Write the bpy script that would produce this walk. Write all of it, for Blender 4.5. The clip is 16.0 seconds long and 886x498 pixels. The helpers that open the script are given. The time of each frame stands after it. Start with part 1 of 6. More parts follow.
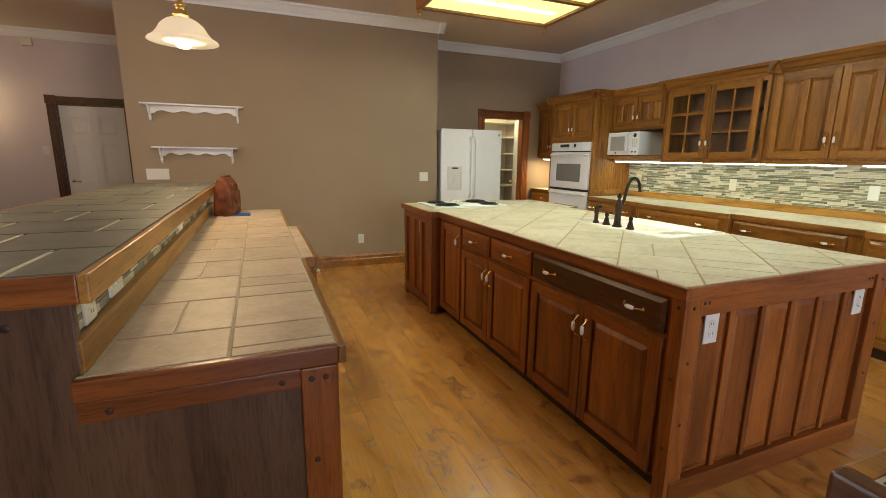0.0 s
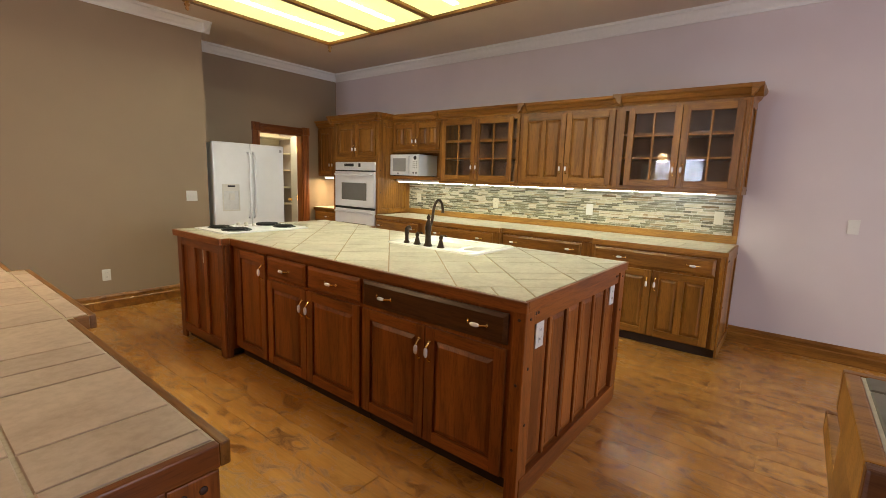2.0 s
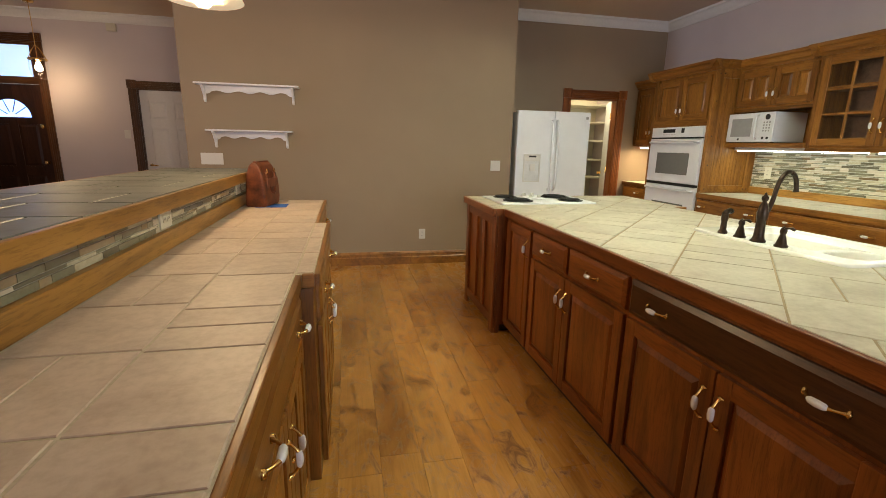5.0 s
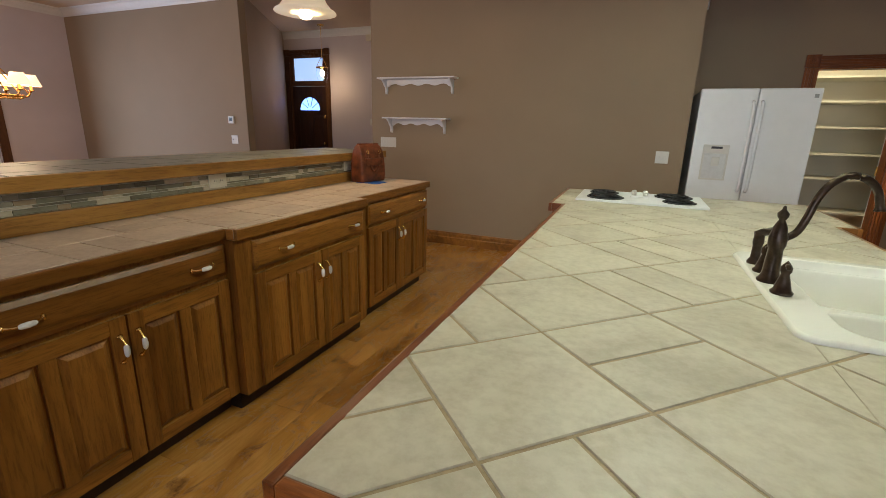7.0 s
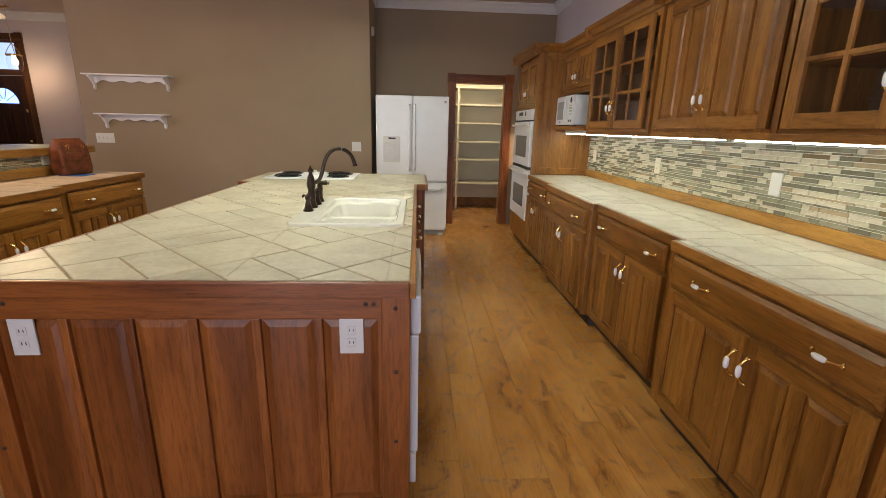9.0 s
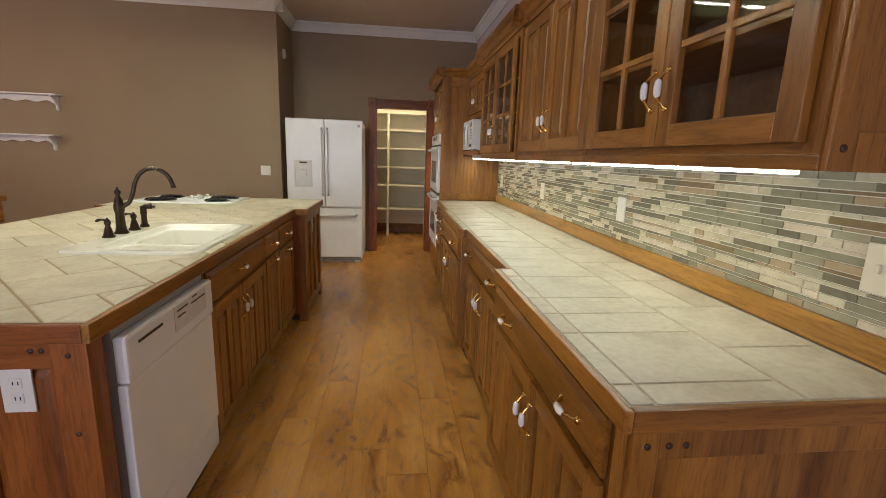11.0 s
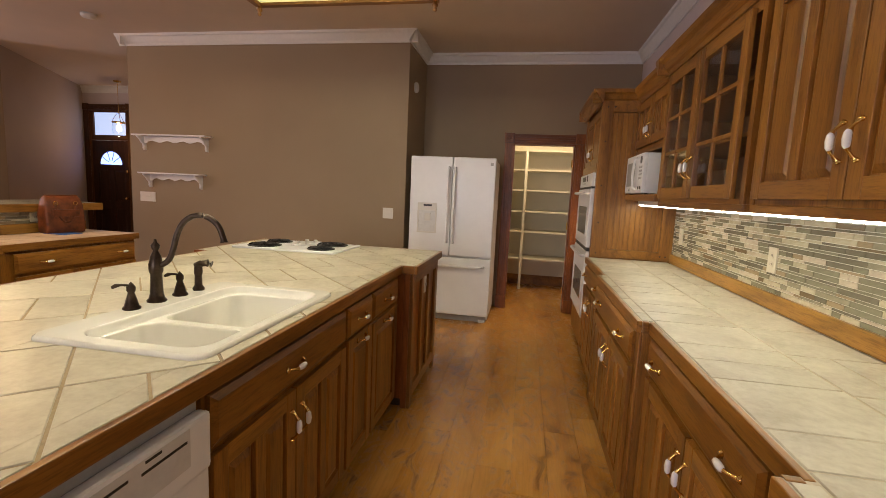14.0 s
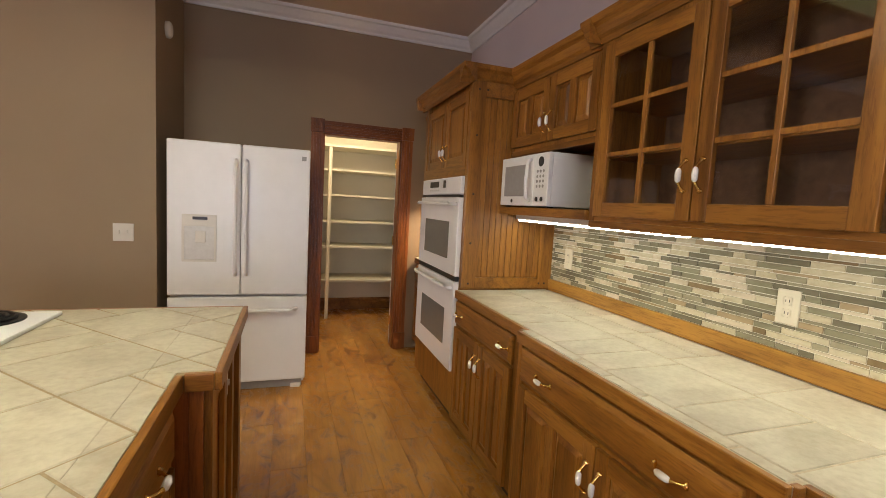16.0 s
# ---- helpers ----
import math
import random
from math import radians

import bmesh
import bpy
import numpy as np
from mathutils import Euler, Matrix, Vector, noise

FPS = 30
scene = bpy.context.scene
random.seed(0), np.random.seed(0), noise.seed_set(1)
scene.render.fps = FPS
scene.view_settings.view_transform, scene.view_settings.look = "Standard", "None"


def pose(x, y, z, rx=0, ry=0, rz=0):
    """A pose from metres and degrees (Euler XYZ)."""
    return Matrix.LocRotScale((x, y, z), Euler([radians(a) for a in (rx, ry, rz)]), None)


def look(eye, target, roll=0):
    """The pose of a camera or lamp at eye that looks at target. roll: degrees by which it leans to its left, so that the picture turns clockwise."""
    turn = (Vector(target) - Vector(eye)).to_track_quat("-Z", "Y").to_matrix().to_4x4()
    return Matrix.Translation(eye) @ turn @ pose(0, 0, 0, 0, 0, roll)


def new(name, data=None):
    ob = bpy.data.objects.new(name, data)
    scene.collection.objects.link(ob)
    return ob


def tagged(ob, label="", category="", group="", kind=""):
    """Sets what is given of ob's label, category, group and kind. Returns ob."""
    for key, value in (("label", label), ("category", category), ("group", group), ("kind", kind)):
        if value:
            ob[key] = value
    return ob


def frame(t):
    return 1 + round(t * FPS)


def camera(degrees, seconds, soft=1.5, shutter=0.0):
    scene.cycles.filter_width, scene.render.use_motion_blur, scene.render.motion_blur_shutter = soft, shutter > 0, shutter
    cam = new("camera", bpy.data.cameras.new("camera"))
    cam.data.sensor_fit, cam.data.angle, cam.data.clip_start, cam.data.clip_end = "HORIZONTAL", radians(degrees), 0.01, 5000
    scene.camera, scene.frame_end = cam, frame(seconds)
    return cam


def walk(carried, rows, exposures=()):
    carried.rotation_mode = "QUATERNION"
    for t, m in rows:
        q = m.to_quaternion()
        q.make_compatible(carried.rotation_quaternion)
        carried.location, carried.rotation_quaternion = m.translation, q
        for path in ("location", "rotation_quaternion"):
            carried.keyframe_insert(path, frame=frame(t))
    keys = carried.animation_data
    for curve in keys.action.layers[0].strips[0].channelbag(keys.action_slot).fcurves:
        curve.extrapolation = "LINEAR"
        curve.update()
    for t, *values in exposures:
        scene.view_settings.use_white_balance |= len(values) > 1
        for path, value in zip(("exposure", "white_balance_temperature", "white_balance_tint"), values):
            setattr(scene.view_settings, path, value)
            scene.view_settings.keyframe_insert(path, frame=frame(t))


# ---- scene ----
cam = camera(89.3, 16.0, 0.8)
PATH = [
    (0, (0.078, 0.178, 1.379), (0.82, 1.992, 0.981), 0.7),
    (0.5, (0.068, 0.367, 1.386), (1.009, 2.095, 1.029), 1.0),
    (1, (-0.072, 0.462, 1.393), (1.095, 2.05, 1.052), 0.8),
    (1.5, (-0.115, 0.465, 1.406), (1.247, 1.894, 1.085), 1.5),
    (2, (-0.118, 0.468, 1.412), (1.435, 1.69, 1.104), 1.9),
    (2.5, (-0.105, 0.458, 1.408), (1.609, 1.447, 1.114), 2.3),
    (3, (-0.095, 0.467, 1.404), (1.666, 1.37, 1.11), 2.4),
    (3.5, (-0.089, 0.495, 1.408), (1.532, 1.622, 1.087), 2.2),
    (4, (0.013, 0.514, 1.391), (1.269, 2.032, 1.047), 2.2),
    (4.5, (0.181, 0.622, 1.36), (1.004, 2.393, 0.929), 1.9),
    (4.7, (0.264, 0.724, 1.346), (0.918, 2.562, 0.91), 1.5),
    (7, (1.869, 0.939, 1.36), (1.128, 2.722, 0.837), 1.5),
    (7.5, (2.173, 0.696, 1.38), (1.354, 2.45, 0.875), 1.5),
    (8, (2.467, 0.443, 1.386), (1.757, 2.242, 0.878), 1.5),
    (8.5, (2.665, 0.187, 1.374), (2.358, 2.085, 0.825), 0.6),
    (9, (2.853, 0.002, 1.379), (2.974, 1.93, 0.86), 1.4),
    (9.5, (3.008, -0.139, 1.389), (3.477, 1.74, 0.889), 1.7),
    (11.8, (3.884, 0.481, 1.351), (3.82, 2.444, 0.977), 1.9),
    (12, (3.94, 0.573, 1.386), (3.786, 2.532, 1.011), 1.8),
    (12.5, (4.031, 0.701, 1.394), (3.623, 2.627, 1.043), 2.1),
    (13, (4.044, 0.772, 1.396), (3.447, 2.655, 1.084), 2.1),
    (13.5, (3.774, 0.897, 1.385), (3.247, 2.806, 1.104), 2.2),
    (14, (3.572, 1.11, 1.379), (3.223, 3.064, 1.132), 2.7),
    (14.5, (3.355, 1.39, 1.387), (3.239, 3.375, 1.171), 3.0),
    (15, (3.196, 1.661, 1.408), (3.408, 3.637, 1.193), 3.1),
    (15.5, (3.141, 2.042, 1.402), (3.603, 3.979, 1.213), 3.6),
    (16, (3.117, 2.421, 1.415), (3.766, 4.304, 1.226), 3.2),
]
walk(cam, [(t, look(eye, target, roll)) for t, eye, target, roll in PATH], [(0.0, 0.38, 6300, -4), (2.0, 0.38, 6450, 2), (4.5, 0.4, 6350, 0), (7.0, -0.12, 5800, 0), (8.0, -0.1, 5850, 1), (9.5, 0.28, 6150, 7), (12.0, -0.02, 6450, 6), (13.5, -0.02, 7000, 14), (15.0, 0.12, 6800, 13), (16.0, 0.2, 6650, 11)])

# ---------------------------------------------------------------- light
world = bpy.data.worlds.new("sky")
scene.world = world
world.use_nodes = True
wn = world.node_tree
sky = wn.nodes.new("ShaderNodeTexSky")
sky.sky_type = "NISHITA"
sky.sun_disc = False
sky.sun_elevation = radians(38)
sky.sun_rotation = radians(200)
wn.links.new(sky.outputs["Color"], wn.nodes["Background"].inputs["Color"])
wn.nodes["Background"].inputs["Strength"].default_value = 0.15


def area_lamp(name, place, target, sx, sy, watts, colour):
    data = bpy.data.lights.new(name, "AREA")
    data.shape, data.size, data.size_y, data.energy, data.color = "RECTANGLE", sx, sy, watts, colour
    ob = new(name, data)
    ob.matrix_world = look(place, target)
    return ob


def bulb_lamp(name, place, watts, colour, radius):
    data = bpy.data.lights.new(name, "POINT")
    data.energy, data.color, data.shadow_soft_size = watts, colour, radius
    ob = new(name, data)
    ob.location = place
    return ob


DAY = (0.78, 0.80, 1.0)
WARM = (1.0, 0.66, 0.36)
# daylight: west opening; the unseen south window and its lamp are added for fill
area_lamp("south_fill_light", (1.6, -4.42, 1.25), (1.6, 0, 1.2), 3.4, 2.0, 130, DAY)
area_lamp("west_window_light", (-6.78, 3.55, 1.35), (0, 3.0, 1.3), 1.3, 1.9, 100, DAY)
bulb_lamp("pendant_bulb_light", (-0.31, 3.65, 2.0), 33, WARM, 0.05)
bulb_lamp("entry_bulb_light", (-3.44, 7.92, 2.06), 7, WARM, 0.05)
bulb_lamp("pantry_light", (3.75, 7.1, 2.4), 40, (1.0, 0.85, 0.58), 0.08)
bulb_lamp("chandelier_light", (-3.5, 3.28, 2.1), 29, WARM, 0.12)
STRIP = (0.97, 1.0, 0.80)
for sy0, sy1 in ((3.67, 4.90), (2.37, 3.58), (1.06, 2.24)):
    area_lamp("strip_light", (4.475, (sy0 + sy1) / 2, 1.345), (4.475, (sy0 + sy1) / 2, 0), 0.045, sy1 - sy0, 2.2, STRIP)
area_lamp("corner_strip_light", (4.455, 6.25, 1.36), (4.455, 6.25, 0), 0.05, 0.5, 7, (1.0, 0.72, 0.42))

# ---------------------------------------------------------------- materials


def material(name):
    m = bpy.data.materials.new(name)
    m.use_nodes = True
    return m, m.node_tree, m.node_tree.nodes["Principled BSDF"]


def node(tree, kind, **values):
    n = tree.nodes.new(kind)
    for key, value in values.items():
        n.inputs[key].default_value = value
    return n


def ramp(tree, source, stops):
    r = tree.nodes.new("ShaderNodeValToRGB")
    el = r.color_ramp.elements
    while len(el) < len(stops):
        el.new(0.5)
    for e, (at, colour) in zip(el, stops):
        e.position, e.color = at, (*colour, 1)
    tree.links.new(source, r.inputs["Fac"])
    return r.outputs["Color"]


def mix(tree, kind, fac, a, b):
    n = tree.nodes.new("ShaderNodeMix")
    n.data_type, n.blend_type = "RGBA", kind
    for socket, value in ((n.inputs[0], fac), (n.inputs[6], a), (n.inputs[7], b)):
        if isinstance(value, bpy.types.NodeSocket):
            tree.links.new(value, socket)
        else:
            socket.default_value = value if isinstance(value, float) else (*value, 1)
    return n.outputs[2]


def placed(tree, scale, shuffle=True):
    """Object coordinates, stretched, shifted by chance for each object."""
    tc = tree.nodes.new("ShaderNodeTexCoord")
    out = tc.outputs["Object"]
    if shuffle:
        info = tree.nodes.new("ShaderNodeObjectInfo")
        mul = tree.nodes.new("ShaderNodeVectorMath")
        mul.operation = "MULTIPLY"
        mul.inputs[1].default_value = (7.3, 5.1, 9.7)
        tree.links.new(info.outputs["Random"], mul.inputs[0])
        add = tree.nodes.new("ShaderNodeVectorMath")
        tree.links.new(out, add.inputs[0])
        tree.links.new(mul.outputs[0], add.inputs[1])
        out = add.outputs[0]
    mp = node(tree, "ShaderNodeMapping", Scale=scale)
    tree.links.new(out, mp.inputs["Vector"])
    return mp.outputs["Vector"]


def noise_tex(tree, vector, scale, detail=4.0, rough=0.55, warp=0.0):
    n = node(tree, "ShaderNodeTexNoise", Scale=scale, Detail=detail, Roughness=rough, Distortion=warp)
    tree.links.new(vector, n.inputs["Vector"])
    return n.outputs["Fac"]


def bump(tree, bsdf, height, strength, distance=0.002):
    b = node(tree, "ShaderNodeBump", Strength=strength, Distance=distance)
    tree.links.new(height, b.inputs["Height"])
    tree.links.new(b.outputs["Normal"], bsdf.inputs["Normal"])


def oak(name, axis, dark, light, rough=0.34):
    m, t, p = material(name)
    flat = [1.0, 1.0, 1.0]
    flat[axis] = 0.09
    wide = placed(t, flat)
    wave = node(t, "ShaderNodeTexWave", Scale=5.0, Distortion=13.0, Detail=3.0, **{"Detail Scale": 1.2, "Detail Roughness": 0.6})
    wave.wave_type = "BANDS"
    wave.bands_direction = "DIAGONAL"
    t.links.new(wide, wave.inputs["Vector"])
    fine = noise_tex(t, wide, 130.0, 3.0, 0.7)
    broad = noise_tex(t, wide, 5.0, 3.0, 0.6, 0.6)
    mid = tuple((a + b) / 2 for a, b in zip(dark, light))
    base = ramp(t, broad, [(0.28, dark), (0.5, mid), (0.75, light)])
    rings = ramp(t, wave.outputs["Fac"], [(0.0, (0.62, 0.58, 0.52)), (0.35, (0.95, 0.95, 0.95)), (1.0, (1.0, 1.0, 1.0))])
    pores = ramp(t, fine, [(0.36, (0.40, 0.34, 0.28)), (0.52, (1.0, 1.0, 1.0))])
    c = mix(t, "MULTIPLY", 0.62, base, rings)
    c = mix(t, "MULTIPLY", 0.5, c, pores)
    t.links.new(c, p.inputs["Base Color"])
    p.inputs["Roughness"].default_value = rough
    p.inputs["Coat Weight"].default_value = 0.08
    p.inputs["Specular IOR Level"].default_value = 0.35
    p.inputs["Coat Roughness"].default_value = 0.25
    bump(t, p, fine, 0.25)
    return m


HONEY_D, HONEY_L = (0.155, 0.058, 0.009), (0.40, 0.175, 0.031)
RED_D, RED_L = (0.15, 0.043, 0.009), (0.37, 0.12, 0.024)
OAK = [oak("honey oak " + "xyz"[a], a, HONEY_D, HONEY_L) for a in range(3)]
OAKR = [oak("red oak " + "xyz"[a], a, RED_D, RED_L) for a in range(3)]
# the same oak with warm light put into a brighter, yellower colour
OAKLIT = oak("golden lit oak", 1, (0.24, 0.105, 0.018), (0.50, 0.255, 0.055))
TRIM = [oak("dark oak " + "xyz"[a], a, (0.05, 0.018, 0.006), (0.135, 0.055, 0.018), 0.3) for a in range(3)]
DOORW = oak("dark door wood", 2, (0.022, 0.008, 0.004), (0.06, 0.022, 0.01), 0.35)
GREYOAK = oak("greyed oak", 2, (0.07, 0.034, 0.017), (0.165, 0.09, 0.05), 0.45)
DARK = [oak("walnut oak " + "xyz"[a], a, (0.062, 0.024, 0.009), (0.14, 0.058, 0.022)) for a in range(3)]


def plain(name, colour, rough=0.5, metal=0.0, grain=0.06, scale=30.0, bumps=0.0, spec=0.5):
    m, t, p = material(name)
    v = placed(t, (1, 1, 1))
    n = noise_tex(t, v, scale, 4.0, 0.6)
    lo = tuple(c * (1 - grain) for c in colour)
    hi = tuple(min(1, c * (1 + grain)) for c in colour)
    t.links.new(ramp(t, n, [(0.3, lo), (0.7, hi)]), p.inputs["Base Color"])
    p.inputs["Roughness"].default_value = rough
    p.inputs["Metallic"].default_value = metal
    p.inputs["Specular IOR Level"].default_value = spec
    if bumps:
        bump(t, p, n, bumps)
    return m


def wall_paint(name, colour):
    m, t, p = material(name)
    v = placed(t, (1, 1, 1), False)
    big = noise_tex(t, v, 0.9, 3.0, 0.6)
    small = noise_tex(t, v, 160.0, 3.0, 0.6)
    c = ramp(t, big, [(0.3, tuple(x * 0.94 for x in colour)), (0.7, tuple(min(1, x * 1.05) for x in colour))])
    t.links.new(c, p.inputs["Base Color"])
    p.inputs["Roughness"].default_value = 0.7
    p.inputs["Specular IOR Level"].default_value = 0.3
    bump(t, p, small, 0.35, 0.0015)
    return m


TAUPE = wall_paint("taupe wall paint", (0.30, 0.225, 0.15))
PALE = wall_paint("pale wall paint", (0.60, 0.53, 0.54))
MAUVE = wall_paint("mauve hall paint", (0.40, 0.32, 0.27))
CEIL = wall_paint("ceiling paint", (0.60, 0.50, 0.41))
CREAM = wall_paint("pantry paint", (0.68, 0.64, 0.52))
WHITE = plain("white gloss paint", (0.72, 0.71, 0.70), 0.4, grain=0.03)
SHELFW = plain("white shelf paint", (0.75, 0.74, 0.76), 0.45, grain=0.03)
ENAMEL = plain("white enamel", (0.79, 0.80, 0.82), 0.28, grain=0.02, scale=8)
PLATE = plain("white switch plastic", (0.66, 0.64, 0.60), 0.4, grain=0.02)
IVORY = plain("ivory plastic", (0.64, 0.59, 0.47), 0.4, grain=0.02)
PORC = plain("white porcelain", (0.82, 0.8, 0.8), 0.12, grain=0.02)
SINKM = plain("cream enamel sink", (0.78, 0.765, 0.70), 0.15, grain=0.02, scale=6)
BRASS = plain("polished brass", (0.85, 0.60, 0.22), 0.2, 1.0, 0.05)
BRONZE = plain("oil-rubbed bronze", (0.055, 0.038, 0.026), 0.32, 0.8, 0.3, 60)
BLACK = plain("black plastic", (0.012, 0.012, 0.012), 0.35)
COIL = plain("black coil metal", (0.02, 0.02, 0.022), 0.45, 0.4, 0.2)
GREYG = plain("grey oven glass", (0.18, 0.18, 0.17), 0.12, grain=0.03)
GREYP = plain("grey plastic", (0.34, 0.34, 0.34), 0.4)
LIGHTG = plain("light grey print", (0.64, 0.64, 0.64), 0.4)
PEG = plain("dark wood peg", (0.04, 0.014, 0.006), 0.5, grain=0.3)
LEATHER = plain("tan leather", (0.125, 0.034, 0.011), 0.5, grain=0.6, scale=14, bumps=0.8, spec=0.35)
BLUE = plain("blue cloth", (0.02, 0.10, 0.42), 0.7)
GROUT = plain("beige grout", (0.35, 0.27, 0.165), 0.9, grain=0.15, scale=80)
GROUTE = plain("sand grout", (0.50, 0.43, 0.32), 0.9, grain=0.12, scale=80)
GROUTS = plain("grey grout", (0.15, 0.145, 0.12), 0.9, grain=0.12, scale=80)
GROUTL = plain("pale grout", (0.66, 0.64, 0.55), 0.9, grain=0.1, scale=80)
INSIDE = plain("brown cabinet inside", (0.22, 0.125, 0.06), 0.6, grain=0.2)
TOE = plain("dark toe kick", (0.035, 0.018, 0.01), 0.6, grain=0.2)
STEEL = plain("painted grey metal", (0.3, 0.3, 0.3), 0.4, 0.6)
LEAFY = plain("dim garden green", (0.12, 0.14, 0.11), 0.9, grain=0.6, scale=4)
FENCE = plain("white fence paint", (0.6, 0.62, 0.66), 0.6)


def tile_material(name, colour, stain, rough, amount=0.35):
    m, t, p = material(name)
    v = placed(t, (1, 1, 1))
    big = noise_tex(t, v, 5.0, 5.0, 0.6, 0.4)
    small = noise_tex(t, v, 45.0, 4.0, 0.6)
    c = ramp(t, big, [(0.32, stain), (0.55, colour), (0.8, tuple(min(1, x * 1.1) for x in colour))])
    c = mix(t, "MULTIPLY", 0.5, c, ramp(t, small, [(0.34, (0.76, 0.73, 0.68)), (0.6, (1, 1, 1))]))
    info = t.nodes.new("ShaderNodeObjectInfo")
    c = mix(t, "MULTIPLY", amount, c, ramp(t, info.outputs["Random"], [(0.0, (0.72, 0.72, 0.72)), (1.0, (1.0, 1.0, 1.0))]))
    t.links.new(c, p.inputs["Base Color"])
    p.inputs["Roughness"].default_value = rough
    bump(t, p, small, 0.08)
    return m


TILE = tile_material("cream ceramic tile", (0.56, 0.515, 0.405), (0.44, 0.39, 0.295), 0.42)
# same cream tile, with the pendant's warm light mixed into the colour
TILELIT = tile_material("cream tile tinted by warm light", (0.58, 0.455, 0.36), (0.47, 0.355, 0.275), 0.48)
SLATE = tile_material("grey slate tile", (0.17, 0.175, 0.155), (0.10, 0.105, 0.09), 0.42)


def mosaic_material(name, source, stops, rough):
    m, t, p = material(name)
    if source == "object":
        r = t.nodes.new("ShaderNodeObjectInfo").outputs["Random"]
    else:
        r = t.nodes.new("ShaderNodeNewGeometry").outputs["Random Per Island"]
    rr = t.nodes.new("ShaderNodeValToRGB")
    rr.color_ramp.interpolation = "CONSTANT"
    el = rr.color_ramp.elements
    while len(el) < len(stops):
        el.new(0.5)
    for e, (at, colour) in zip(el, stops):
        e.position, e.color = at, (*colour, 1)
    t.links.new(r, rr.inputs["Fac"])
    v = placed(t, (1, 0.5, 1), False)
    n = noise_tex(t, v, 22.0, 4.0, 0.65, 1.0)
    c = mix(t, "MULTIPLY", 0.5, rr.outputs["Color"], ramp(t, n, [(0.35, (0.55, 0.5, 0.42)), (0.6, (1, 1, 1))]))
    t.links.new(c, p.inputs["Base Color"])
    p.inputs["Roughness"].default_value = rough
    return m


MOSAIC = [(0.0, (0.235, 0.22, 0.15)), (0.28, (0.16, 0.148, 0.102)), (0.44, (0.31, 0.29, 0.205)), (0.55, (0.56, 0.51, 0.37)), (0.76, (0.62, 0.55, 0.43)), (0.88, (0.37, 0.29, 0.18)), (0.95, (0.2, 0.145, 0.075))]
MOSO = mosaic_material("glass and stone mosaic", "object", MOSAIC, 0.22)
MOSI = mosaic_material("glass and stone mosaic strip", "island", MOSAIC, 0.22)


def plank_material(name, source):
    m, t, p = material(name)
    v = placed(t, (1.0, 0.28, 1.0), source == "object")
    big = noise_tex(t, v, 3.2, 5.0, 0.62, 0.8)
    knots = noise_tex(t, placed(t, (1.0, 0.55, 1.0), source == "object"), 8.5, 6.0, 0.72, 1.4)
    fine = noise_tex(t, placed(t, (1.0, 0.05, 1.0), source == "object"), 90.0, 3.0, 0.6)
    c = ramp(t, big, [(0.28, (0.23, 0.092, 0.018)), (0.46, (0.52, 0.25, 0.056)), (0.70, (0.66, 0.36, 0.10))])
    c = mix(t, "MULTIPLY", 1.0, c, ramp(t, knots, [(0.33, (0.32, 0.23, 0.15)), (0.42, (0.68, 0.61, 0.51)), (0.505, (1, 1, 1))]))
    c = mix(t, "MULTIPLY", 0.45, c, ramp(t, fine, [(0.35, (0.7, 0.66, 0.6)), (0.55, (1, 1, 1))]))
    r = t.nodes.new("ShaderNodeObjectInfo").outputs["Random"] if source == "object" else t.nodes.new("ShaderNodeNewGeometry").outputs["Random Per Island"]
    c = mix(t, "MULTIPLY", 0.5, c, ramp(t, r, [(0.0, (0.88, 0.86, 0.84)), (1.0, (1.0, 1.0, 1.0))]))
    t.links.new(c, p.inputs["Base Color"])
    t.links.new(ramp(t, knots, [(0.3, (0.38, 0.38, 0.38)), (0.6, (0.2, 0.2, 0.2))]), p.inputs["Roughness"])
    bump(t, p, fine, 0.12)
    return m


PLANKO = plank_material("wood plank", "object")
PLANKI = plank_material("wood plank field", "island")


def glow(name, colour, strength):
    m, t, p = material(name)
    p.inputs["Base Color"].default_value = (*colour, 1)
    p.inputs["Emission Color"].default_value = (*colour, 1)
    p.inputs["Emission Strength"].default_value = strength
    return m


DIFFUSER = glow("lit yellowed diffuser", (0.86, 0.88, 0.40), 0.72)
TUBE = glow("lit fluorescent tube", (1.0, 0.97, 0.80), 62.0)
STRIPM = glow("lit white strip lens", (1.0, 0.98, 0.86), 7.0)
BULB = glow("lit warm bulb", (1.0, 0.80, 0.55), 14.0)
SHADEM = glow("lit frosted glass shade", (1.0, 0.76, 0.52), 0.35)
SHADEF = glow("lit fabric shade", (1.0, 0.66, 0.40), 1.6)
SKYPANE = glow("daylight backdrop", (0.42, 0.55, 0.85), 1.1)


